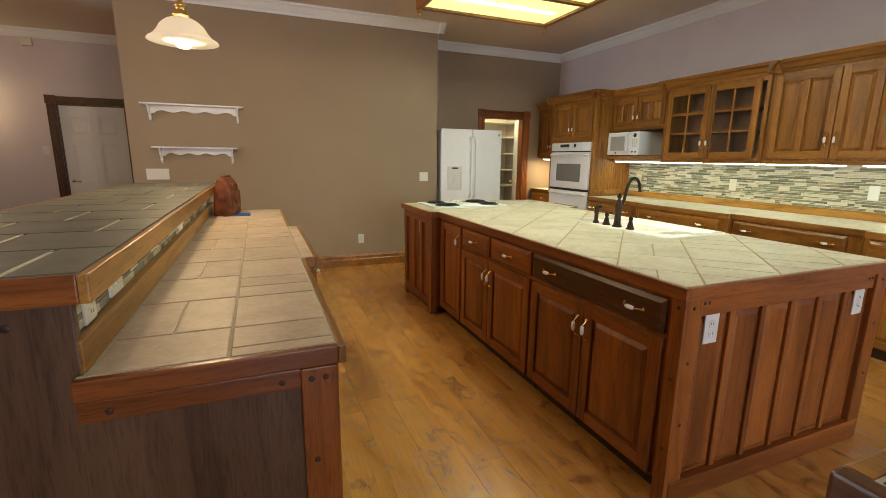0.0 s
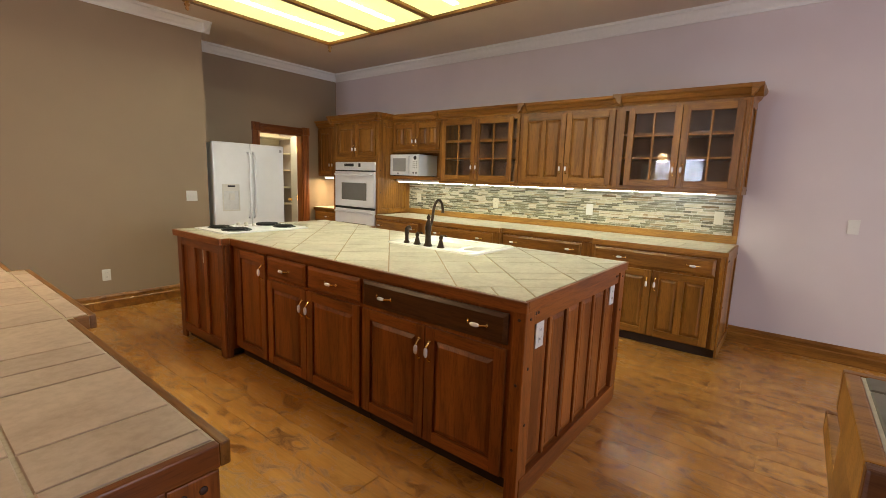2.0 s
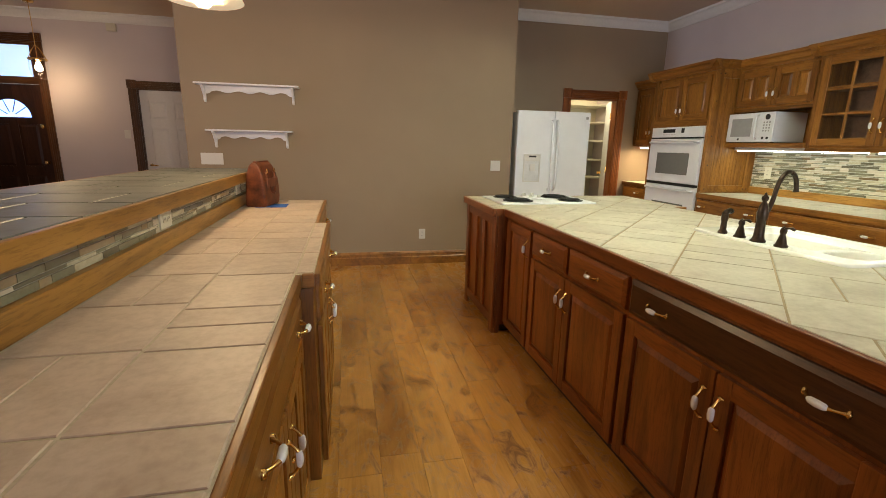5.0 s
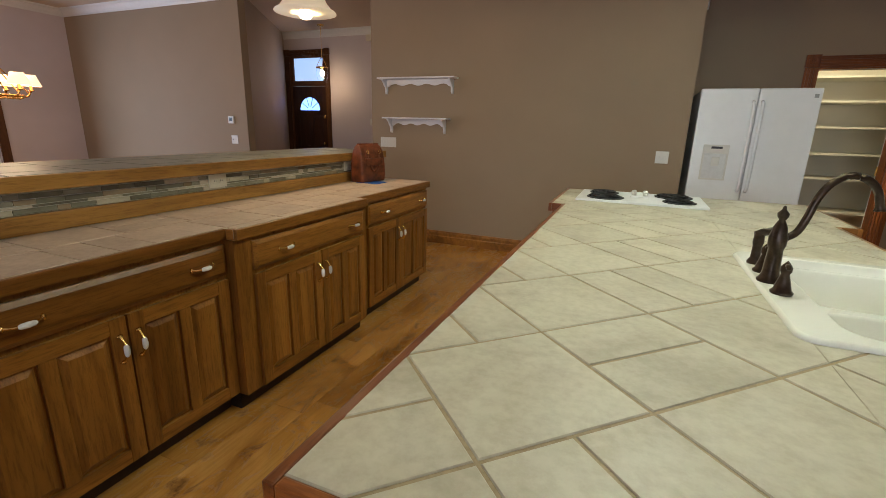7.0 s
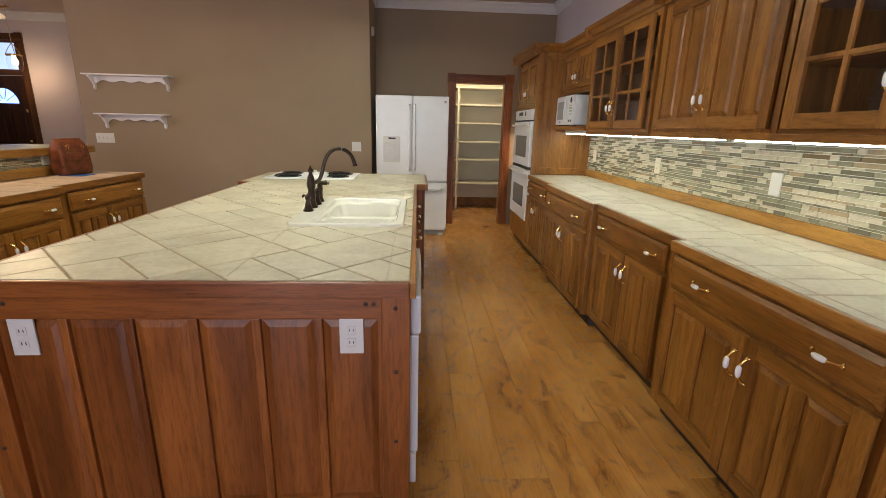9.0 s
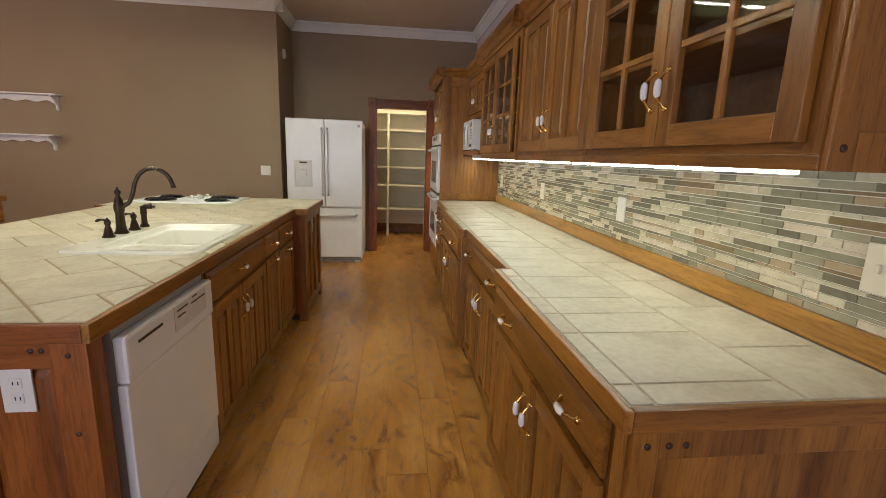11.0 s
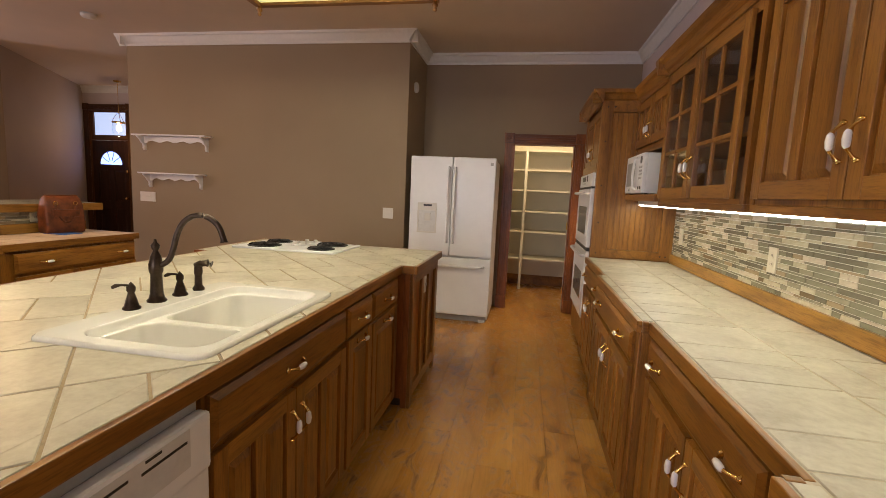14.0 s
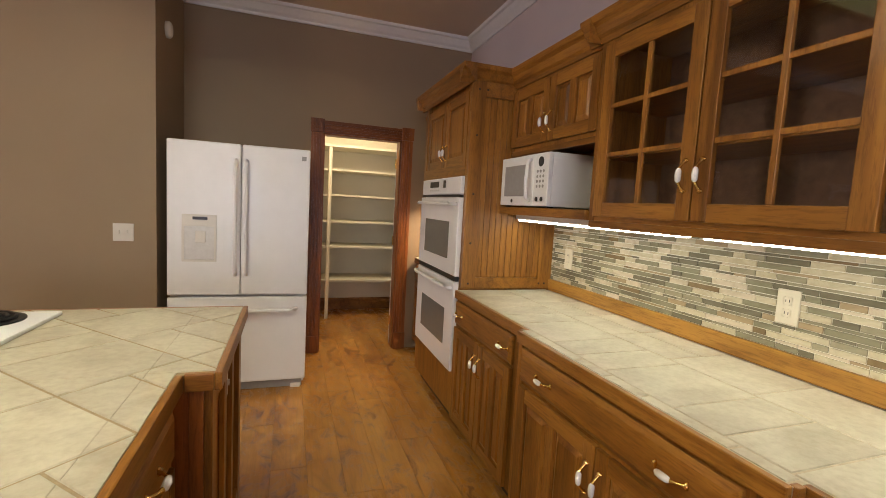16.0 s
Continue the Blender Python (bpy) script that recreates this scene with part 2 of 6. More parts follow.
def glass_material(name, rough=0.02, tint=(1, 1, 1), amount=0.86):
    m, t, p = material(name)
    out = t.nodes["Material Output"]
    tr = node(t, "ShaderNodeBsdfTransparent", Color=(*tint, 1))
    gl = node(t, "ShaderNodeBsdfGlossy", Roughness=rough)
    facing = node(t, "ShaderNodeLayerWeight", Blend=0.5)
    fr = t.nodes.new("ShaderNodeMapRange")
    fr.inputs["From Min"].default_value, fr.inputs["From Max"].default_value = 0.55, 1.0
    fr.inputs["To Min"].default_value, fr.inputs["To Max"].default_value = 0.03, 0.55
    t.links.new(facing.outputs["Facing"], fr.inputs["Value"])
    mx = t.nodes.new("ShaderNodeMixShader")
    t.links.new(fr.outputs[0], mx.inputs[0])
    t.links.new(tr.outputs[0], mx.inputs[1])
    t.links.new(gl.outputs[0], mx.inputs[2])
    t.links.new(mx.outputs[0], out.inputs["Surface"])
    return m


GLASS = glass_material("clear pane glass")

# ---------------------------------------------------------------- building helpers


def thing(name, label, category, group="", at=None, kind=""):
    ob = new(name)
    ob.empty_display_size = 0.1
    if at is not None:
        ob.matrix_world = at
    return tagged(ob, label, category, group, kind)


def mesh_of(name, bm, mats, smooth=False):
    me = bpy.data.meshes.new(name)
    bmesh.ops.recalc_face_normals(bm, faces=bm.faces)
    bm.to_mesh(me)
    bm.free()
    for m in mats if isinstance(mats, (list, tuple)) else [mats]:
        me.materials.append(m)
    if smooth:
        for poly in me.polygons:
            poly.use_smooth = True
    return me


def part(name, bm, mats, parent, label="", smooth=False):
    ob = new(name, bm if isinstance(bm, bpy.types.Mesh) else mesh_of(name, bm, mats, smooth))
    ob.parent = parent
    return tagged(ob, label)


def solid(name, bm, mats, label, category, kind="", group="", smooth=False):
    return tagged(new(name, mesh_of(name, bm, mats, smooth)), label, category, group, kind)


def box(bm, x0, x1, y0, y1, z0, z1, bevel=0.0, mat=0):
    vs = [bm.verts.new((x, y, z)) for x in (x0, x1) for y in (y0, y1) for z in (z0, z1)]
    fs = [bm.faces.new([vs[i] for i in f]) for f in ((0, 1, 3, 2), (4, 6, 7, 5), (0, 4, 5, 1), (2, 3, 7, 6), (0, 2, 6, 4), (1, 5, 7, 3))]
    if bevel:
        edges = {e for f in fs for e in f.edges}
        made = bmesh.ops.bevel(bm, geom=list(edges), offset=bevel, segments=2, affect="EDGES", profile=0.6)
        fs = [f for f in fs if f.is_valid] + made["faces"]
    for f in fs:
        f.material_index = mat
    return bm


def boxed(*a, **k):
    return box(bmesh.new(), *a, **k)


def raised(bm, x0, x1, z0, z1, y0, lift, inset, mat=0):
    """A raised field on the front (towards -y) of the plane y0."""
    a = [bm.verts.new(p) for p in ((x0, y0, z0), (x1, y0, z0), (x1, y0, z1), (x0, y0, z1))]
    b = [bm.verts.new(p) for p in ((x0 + inset, y0 - lift, z0 + inset), (x1 - inset, y0 - lift, z0 + inset), (x1 - inset, y0 - lift, z1 - inset), (x0 + inset, y0 - lift, z1 - inset))]
    for i in range(4):
        bm.faces.new((a[i], a[(i + 1) % 4], b[(i + 1) % 4], b[i])).material_index = mat
    bm.faces.new(b).material_index = mat
    bm.faces.new(a[::-1]).material_index = mat


def lathe(bm, profile, seg=24, centre=(0, 0, 0), mat=0):
    rings = []
    for r, z in profile:
        rings.append([bm.verts.new((centre[0] + r * math.cos(2 * math.pi * i / seg), centre[1] + r * math.sin(2 * math.pi * i / seg), centre[2] + z)) for i in range(seg)])
    for a, b in zip(rings, rings[1:]):
        for i in range(seg):
            bm.faces.new((a[i], a[(i + 1) % seg], b[(i + 1) % seg], b[i])).material_index = mat
    for ring, way in ((rings[0], -1), (rings[-1], 1)):
        if (Vector(ring[0].co) - Vector(ring[seg // 2].co)).length > 1e-4:
            bm.faces.new(ring[::way]).material_index = mat
    return bm


def tube(bm, pts, radii, seg=8, mats=None):
    rings = []
    pts = [Vector(p) for p in pts]
    for i, p in enumerate(pts):
        d = (pts[min(i + 1, len(pts) - 1)] - pts[max(i - 1, 0)]).normalized()
        side = d.orthogonal() if abs(d.x) > 0.95 else d.cross(Vector((1, 0, 0)))
        side.normalize()
        up = d.cross(side)
        r = radii[i] if isinstance(radii, (list, tuple)) else radii
        rings.append([bm.verts.new(p + r * (math.cos(2 * math.pi * k / seg) * side + math.sin(2 * math.pi * k / seg) * up)) for k in range(seg)])
    for j, (a, b) in enumerate(zip(rings, rings[1:])):
        for k in range(seg):
            bm.faces.new((a[k], a[(k + 1) % seg], b[(k + 1) % seg], b[k])).material_index = mats[j] if mats else 0
    bm.faces.new(rings[0][::-1])
    bm.faces.new(rings[-1])
    return bm


def extrude_profile(bm, profile, p0, p1, out, mat=0):
    """Sweeps a profile of (out, up) pairs along the line p0 to p1."""
    p0, p1, out = Vector(p0), Vector(p1), Vector(out)
    rows = [[bm.verts.new(p + out * o + Vector((0, 0, u))) for o, u in profile] for p in (p0, p1)]
    n = len(profile)
    for i in range(n):
        bm.faces.new((rows[0][i], rows[0][(i + 1) % n], rows[1][(i + 1) % n], rows[1][i])).material_index = mat
    bm.faces.new(rows[0][::-1]).material_index = mat
    bm.faces.new(rows[1]).material_index = mat
    return bm


CROWN = [(0, 0), (0, -0.115), (0.012, -0.115), (0.018, -0.095), (0.035, -0.075), (0.06, -0.03), (0.078, -0.022), (0.085, 0)]
BASE = [(0, 0), (0.022, 0), (0.022, 0.085), (0.016, 0.095), (0.016, 0.125), (0.01, 0.14), (0.006, 0.15), (0, 0.15)]
CABCROWN = [(0, 0), (0.012, 0), (0.02, 0.02), (0.035, 0.03), (0.05, 0.062), (0.07, 0.075), (0.078, 0.1), (0, 0.1)]

# ---------------------------------------------------------------- structure
W, S, H = -6.85, -4.5, 3.025           # west and south faces, ceiling height
EX, NY, BY, FY = 4.755, 6.64, 5.83, 8.35   # east face, north face, taupe wall face, entry back face
T = 0.12
TX0, TX1 = -1.14, 2.285             # ends of the taupe wall
PD0, PD1, PDT = 3.385, 4.10, 2.01    # pantry doorway


def wall(name, boxes, mat, label):
    bm = bmesh.new()
    for b in boxes:
        box(bm, *b)
    return solid(name, bm, mat, label, "wall", "structure")


wall("wall_east", [(EX, EX + T, S - T, 8.45, 0, H)], PALE, "pale lavender-white painted wall behind the oak cabinets")
wall("wall_north", [(TX1, PD0, NY, NY + T, 0, H), (PD1, EX, NY, NY + T, 0, H), (PD0, PD1, NY, NY + T, PDT, H)], TAUPE, "taupe painted wall with the pantry doorway")
wall("wall_taupe", [(TX0, TX1, BY, 8.35, 0, H)], TAUPE, "large plain taupe painted wall with two shelves")
wall("wall_dining", [(W, -3.15, BY, BY + T, 0, H)], TAUPE, "taupe painted dining room wall with a thermostat")
bm = bmesh.new()
av = [bm.verts.new((x, y, z)) for z in (0, H) for x, y in ((-3.15, BY + 0.002), (-3.27, BY + T), (-4.77, FY), (-4.65, FY))]
for f in ((0, 1, 2, 3), (7, 6, 5, 4), (0, 4, 5, 1), (1, 5, 6, 2), (2, 6, 7, 3), (3, 7, 4, 0)):
    bm.faces.new([av[i] for i in f])
solid("wall_hall_west", bm, MAUVE, "pale brown painted slanting wall of the entry hall", "wall", "structure")
wall("wall_entry", [(-4.85, -4.53, FY, FY + T, 0, H), (-3.69, -2.505, FY, FY + T, 0, H), (-1.685, TX0, FY, FY + T, 0, H), (-4.53, -3.69, FY, FY + T, 2.61, H), (-2.505, -1.685, FY, FY + T, 2.06, H)], PALE, "pale mauve painted entry wall with two doors")
wall("wall_west", [(W - T, W, S - T, 2.9, 0, H), (W - T, W, 4.66, BY + T, 0, H), (W - T, W, 2.9, 4.66, 2.1, H), (W - T, W, 2.9, 4.66, 0, 0.12)], PALE, "pale mauve painted wall with a glazed patio opening")
wall("wall_south", [(W, -0.2, S - T, S, 0, H), (3.4, EX, S - T, S, 0, H), (-0.2, 3.4, S - T, S, 2.3, H), (-0.2, 3.4, S - T, S, 0, 0.2)], PALE, "unseen pale painted wall with an added wide window")
wall("wall_pantry", [(TX1, TX1 + 0.12, NY + T, 8.45, 0, H), (TX1, EX, 8.33, 8.45, 0, H)], CREAM, "cream painted pantry walls")
bm = bmesh.new()
box(bm, W - T, EX + T, S - T, 8.5, H, H + 0.1)
solid("ceiling", bm, CEIL, "plain warm off-white painted ceiling", "ceiling", "structure")
solid("floor", boxed(W - T, EX + T, S - T, 8.5, -0.12, -0.006), TOE, "wood plank floor with dark knots and seams", "floor", "structure")
# ground outside
bm = bmesh.new()
bmesh.ops.create_grid(bm, x_segments=2, y_segments=2, size=400)
g = solid("ground", bm, LEAFY, "dim green garden ground outside the house", "ground", "structure")
g.location.z = -0.3

bm = bmesh.new()
for p0, p1, out in (((EX, S, H), (EX, NY, H), (-1, 0, 0)), ((EX, NY, H), (TX1, NY, H), (0, -1, 0)), ((TX1, NY, H), (TX1, BY - 0.085, H), (1, 0, 0)),
                    ((TX1 + 0.085, BY, H), (TX0 - 0.085, BY, H), (0, -1, 0)), ((TX0, BY - 0.085, H), (TX0, FY, H), (-1, 0, 0)), ((TX0, FY, H), (-4.65, FY, H), (0, -1, 0)),
                    ((-3.15, BY, H), (W, BY, H), (0, -1, 0)), ((W, BY, H), (W, S, H), (1, 0, 0)), ((W, S, H), (EX, S, H), (0, 1, 0))):
    extrude_profile(bm, CROWN, p0, p1, out)
solid("crown_trim", bm, WHITE, "white painted crown moulding below the ceiling", "moulding", "structure")
bm = bmesh.new()
for p0, p1, out in (((EX, S, 0), (EX, 0.90, 0), (-1, 0, 0)), ((TX1, BY, 0), (TX0, BY, 0), (0, -1, 0)), ((TX0, BY - 0.022, 0), (TX0, FY, 0), (-1, 0, 0)),
                    ((-2.615, FY, 0), (-3.585, FY, 0), (0, -1, 0)), ((-3.15, BY, 0), (W, BY, 0), (0, -1, 0)), ((EX - 0.3, 8.33, 0), (TX1 + 0.12, 8.33, 0), (0, -1, 0)), ((W, BY, 0), (W, 4.8, 0), (1, 0, 0))):
    extrude_profile(bm, BASE, p0, p1, out)
solid("baseboard", bm, OAK[1], "stained oak baseboard with a moulded top", "baseboard", "structure")


def casing(name, x0, x1, y, top, width, label, mats):
    """A moulded door casing with corner blocks on a wall that faces -y."""
    t = thing(name, label, "door frame", kind="structure")
    for xa in (x0 - width, x1):
        bm = boxed(xa, xa + width, y - 0.022, y, 0.16, top, 0.003)
        for k in (0.25, 0.5, 0.75):
            box(bm, xa + width * k - 0.007, xa + width * k + 0.007, y - 0.03, y - 0.02, 0.17, top - 0.005, 0.002)
        part("side_casing", bm, mats[2], t)
        part("plinth", boxed(xa - 0.004, xa + width + 0.004, y - 0.034, y, 0, 0.16, 0.004), mats[2], t)
        bm = boxed(xa - 0.006, xa + width + 0.006, y - 0.036, y, top, top + width + 0.012, 0.004)
        lathe(bm, [(0.0, 0), (0.036, 0), (0.036, 0.006), (0.026, 0.003), (0.014, 0.003), (0.012, 0.008), (0.0, 0.009)], 16, (0, 0, 100))
        turn = Matrix.Translation((xa + width / 2, y - 0.035, top + width / 2 + 0.006)) @ Matrix.Rotation(radians(90), 4, "X") @ Matrix.Translation((0, 0, -100))
        bmesh.ops.transform(bm, matrix=turn, verts=[v for v in bm.verts if v.co.z > 50])
        part("corner_block", bm, mats[2], t)
    bm = boxed(x0, x1, y - 0.022, y, top, top + width, 0.003)
    for k in (0.25, 0.5, 0.75):
        box(bm, x0 + 0.006, x1 - 0.006, y - 0.03, y - 0.02, top + width * k - 0.007, top + width * k + 0.007, 0.002)
    part("head_casing", bm, mats[0], t)
    bm = boxed(x0 - 0.002, x0 + 0.014, y, y + T, 0, top, 0)
    box(bm, x1 - 0.014, x1 + 0.002, y, y + T, 0, top)
    box(bm, x0, x1, y, y + T, top - 0.014, top + 0.002)
    part("jamb", bm, mats[2], t)
    return t


casing("pantry_door_frame", PD0, PD1, NY, PDT, 0.105, "dark red-brown oak door casing with corner blocks", OAKR)
casing("hall_door_frame", -2.505, -1.685, FY, 2.06, 0.105, "dark brown wood casing round the white hall door", TRIM)
casing("front_door_frame", -4.53, -3.69, FY, 2.61, 0.1, "dark brown wood casing round the front door and transom", TRIM)

# ---------------------------------------------------------------- cabinets
hb = bmesh.new()
zs = [-0.052, -0.048, -0.040, -0.030, -0.022, -0.016, 0.0, 0.016, 0.022, 0.030, 0.040, 0.048, 0.052]
ys = [0, -0.006, -0.014, -0.022, -0.027, -0.029, -0.030, -0.029, -0.027, -0.022, -0.014, -0.006, 0]
rs = [0.009, 0.006, 0.0042, 0.0042, 0.006, 0.0092, 0.0105, 0.0092, 0.006, 0.0042, 0.0042, 0.006, 0.009]
tube(hb, [(0, y, z) for y, z in zip(ys, zs)], rs, 8, [0, 0, 0, 0, 1, 1, 1, 1, 0, 0, 0, 0])
lathe(hb, [(0.011, -0.004), (0.012, 0.001), (0.0, 0.002)], 10, (0, 0, 0.052))
lathe(hb, [(0.0, -0.002), (0.012, -0.001), (0.011, 0.004)], 10, (0, 0, -0.052))
HANDLE = mesh_of("handle", hb, [BRASS, PORC], True)


def handle(parent, x, y, z, flat=False):
    ob = part("handle", HANDLE, None, parent, "polished brass handle with a white porcelain grip")
    ob.matrix_local = pose(x, y, z, 0, 90 if flat else 0, 0)
    return ob


def door(parent, x0, x1, z0, z1, mats, grip, fields=2, y=0.0, glazed=None, low=False, flat_grip=False):
    """A framed door on the plane y (towards -y). grip: 'l', 'r' or ''. glazed: (columns, rows)."""
    th, st = 0.02, 0.058
    inner = (x0 + st, x1 - st)
    if glazed:
        d = part("door", boxed(x0, x0 + st, y - th, y, z0, z1, 0.003), mats[2], parent)
    else:
        d = part("door", boxed(x0 + 0.004, x1 - 0.004, y - 0.006, y, z0 + 0.004, z1 - 0.004), mats[2], parent)
        part("stile", boxed(x0, x0 + st, y - th, y - 0.0005, z0, z1, 0.003), mats[2], d)
    part("stile", boxed(x1 - st, x1, y - th, y - 0.0005, z0, z1, 0.003), mats[2], d)
    part("rail", boxed(inner[0], inner[1], y - th + 0.001, y - 0.0005, z0, z0 + st, 0.002), mats[0], d)
    part("rail", boxed(inner[0], inner[1], y - th + 0.001, y - 0.0005, z1 - st, z1, 0.002), mats[0], d)
    if glazed:
        cols, rows = glazed
        bm = bmesh.new()
        for i in range(1, cols):
            xm = inner[0] + (inner[1] - inner[0]) * i / cols
            box(bm, xm - 0.010, xm + 0.010, y - th + 0.003, y - 0.004, z0 + st, z1 - st, 0.003)
        for j in range(1, rows):
            zm = z0 + st + (z1 - z0 - 2 * st) * j / rows
            box(bm, inner[0], inner[1], y - th + 0.004, y - 0.005, zm - 0.009, zm + 0.009, 0.003)
        part("glazing_bar", bm, mats[2], d)
        part("pane", boxed(inner[0] - 0.004, inner[1] + 0.004, y - 0.008, y - 0.004, z0 + st - 0.004, z1 - st + 0.004), GLASS, d, "clear glass pane").visible_shadow = False
    else:
        ms = 0.05
        wpan = (inner[1] - inner[0] - (fields - 1) * ms) / fields
        for i in range(fields):
            a = inner[0] + i * (wpan + ms)
            if i:
                part("stile", boxed(a - ms, a, y - th + 0.001, y - 0.0005, z0 + st, z1 - st, 0.002), mats[2], d)
            bm = bmesh.new()
            raised(bm, a + 0.006, a + wpan - 0.006, z0 + st + 0.006, z1 - st - 0.006, y - 0.0062, 0.011, 0.022)
            part("panel", bm, mats[2], d)
    if grip:
        hx = x0 + 0.03 if grip == "l" else x1 - 0.03 if grip == "r" else (x0 + x1) / 2
        hz = ((z0 + 0.15 if z1 - z0 > 0.5 else z0 + 0.1) if low else z1 - 0.118) if not flat_grip else z1 - 0.03
        handle(d, hx, y - th, hz, flat_grip)
    return d


def drawer(parent, x0, x1, z0, z1, mats, grips, y=0.0):
    bm = boxed(x0, x1, y - 0.012, y, z0, z1)
    raised(bm, x0, x1, z0, z1, y - 0.0122, 0.010, 0.018)
    d = part("drawer_front", bm, mats[0], parent)
    for k in grips:
        handle(d, x0 + (x1 - x0) * k, y - 0.022, (z0 + z1) / 2, True)
    return d


def pegs(parent, spots, axis="y", r=0.007):
    """Round pegs on a face; spots are local (x, y, z); axis is the way the peg looks out."""
    for x, y, z in spots:
        bm = lathe(bmesh.new(), [(r, -0.002), (r, 0.002), (r * 0.6, 0.0035), (0, 0.004)], 10)
        ob = part("peg", bm, PEG, parent)
        ob.matrix_local = pose(x, y, z, *{"-y": (90, 0, 0), "+y": (-90, 0, 0), "-x": (0, -90, 0), "+x": (0, 90, 0)}[axis])


def base_unit(name, m, w, depth, top, mats, label, layout, toe=0.09, group="", hollow=False):
    """A base cabinet: local x along the front, front at y 0, looks to -y. layout: list of fronts."""
    t = thing(name, label, "cabinet", group, m)
    if hollow:
        part("front_frame", boxed(0, w, 0.0, 0.02, toe, top, 0.002), mats[2], t)
        part("side_panel", boxed(0, 0.018, 0.02, depth, toe, top), mats[2], t)
        part("side_panel", boxed(w - 0.018, w, 0.02, depth, toe, top), mats[2], t)
        part("bottom_panel", boxed(0.018, w - 0.018, 0.02, depth, toe, toe + 0.018), mats[2], t)
    else:
        part("body", boxed(0, w, 0.0, depth, toe, top, 0.002), mats[2], t)
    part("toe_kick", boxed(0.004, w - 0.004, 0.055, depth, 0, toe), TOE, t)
    for item in layout:
        if item[0] == "drawer":
            drawer(t, *item[1:5], mats, item[5], -0.0015)
        elif item[0] == "darkdrawer":
            drawer(t, *item[1:5], DARK, item[5], -0.0015)
        else:
            door(t, *item[1:5], mats, item[5], item[6] if len(item) > 6 else 2, -0.0015, flat_grip=len(item) > 7)
    return t


def faces(w, top, grips=(0.3, 0.7), kind="drawer", fields=2, margin=0.02, middle=0.5, far=None):
    """A drawer across and two doors below; margin and far are the bare stiles at the two ends."""
    mid, x1 = w * middle, w - (margin if far is None else far)
    return [(kind, margin, x1, top - 0.158, top - 0.02, grips),
            ("door", margin, mid - 0.003, 0.10, top - 0.178, "r", fields), ("door", mid + 0.003, x1, 0.10, top - 0.178, "l", fields)]


RE, RW = -90, 90   # fronts that look west, fronts that look east
TOPE = 0.86
EASTFRONT = {"A": 4.115, "B": 4.07, "C": 4.115, "D": 4.06}
EASTRUN = (("D", 0.88, 1.955), ("C", 1.955, 2.98), ("B", 2.98, 4.085), ("A", 4.085, 4.975))
EASTFACE = {"A": (0.012, 0.135, 0.44, (0.12, 0.91)), "B": (0.035, 0.09, 0.497, (0.2, 0.82)), "C": (0.012, 0.13, 0.468, (0.15, 0.86)), "D": (0.025, 0.06, 0.507, (0.24, 0.84))}
for key, y0, y1 in EASTRUN:
    w = y1 - y0
    fr = EASTFRONT[key]
    u = base_unit("base_cabinet", pose(fr, y1, 0, 0, 0, RE), w, EX - 0.003 - fr, TOPE, OAK, "honey oak base cabinet with a drawer and two raised-panel doors", faces(w, TOPE, EASTFACE[key][3], margin=EASTFACE[key][0], far=EASTFACE[key][1], middle=EASTFACE[key][2]), group="wall base cabinets")
    if key in "BD":
        for xa in (0.0, w - 0.03):
            part("post", boxed(xa, xa + 0.03, -0.012, 0.0, 0.09, TOPE, 0.004), OAK[2], u)
    if key == "D":
        dd = EX - 0.003 - fr
        for ya, yb, za, zb in ((0.0, 0.055, 0.02, TOPE), (dd - 0.06, dd, 0.02, TOPE), (0.055, dd - 0.06, TOPE - 0.06, TOPE), (0.055, dd - 0.06, 0.02, 0.1)):
            part("end_frame", boxed(w, w + 0.018, ya, yb, za, zb, 0.003), OAK[2], u)
        part("end_panel", boxed(w, w + 0.006, 0.05, dd - 0.055, 0.09, TOPE - 0.055), OAK[2], u)
        pegs(u, [(w + 0.018, 0.03, z) for z in (0.83, 0.45, 0.12)] + [(w + 0.018, dd - 0.03, z) for z in (0.83, 0.45, 0.12)] + [(w + 0.018, 0.075, 0.83), (w + 0.018, 0.11, 0.83)], "+x")

# upper cabinets
UTOP, UBOT = 2.16, 1.39


def cab_crown(parent, w, depth, z, left=True, right=True, mats=OAK, extra=0.0):
    bm = bmesh.new()
    extrude_profile(bm, CABCROWN, (-0.078 if left else 0, 0, z), (w + (0.078 if right else 0), 0, z), (0, -1, 0))
    if left:
        extrude_profile(bm, CABCROWN, (0, -0.078, z), (0, depth, z), (-1, 0, 0))
    if right:
        extrude_profile(bm, CABCROWN, (w, -0.078, z), (w, depth, z), (1, 0, 0))
    part("crown", bm, mats[0], parent)


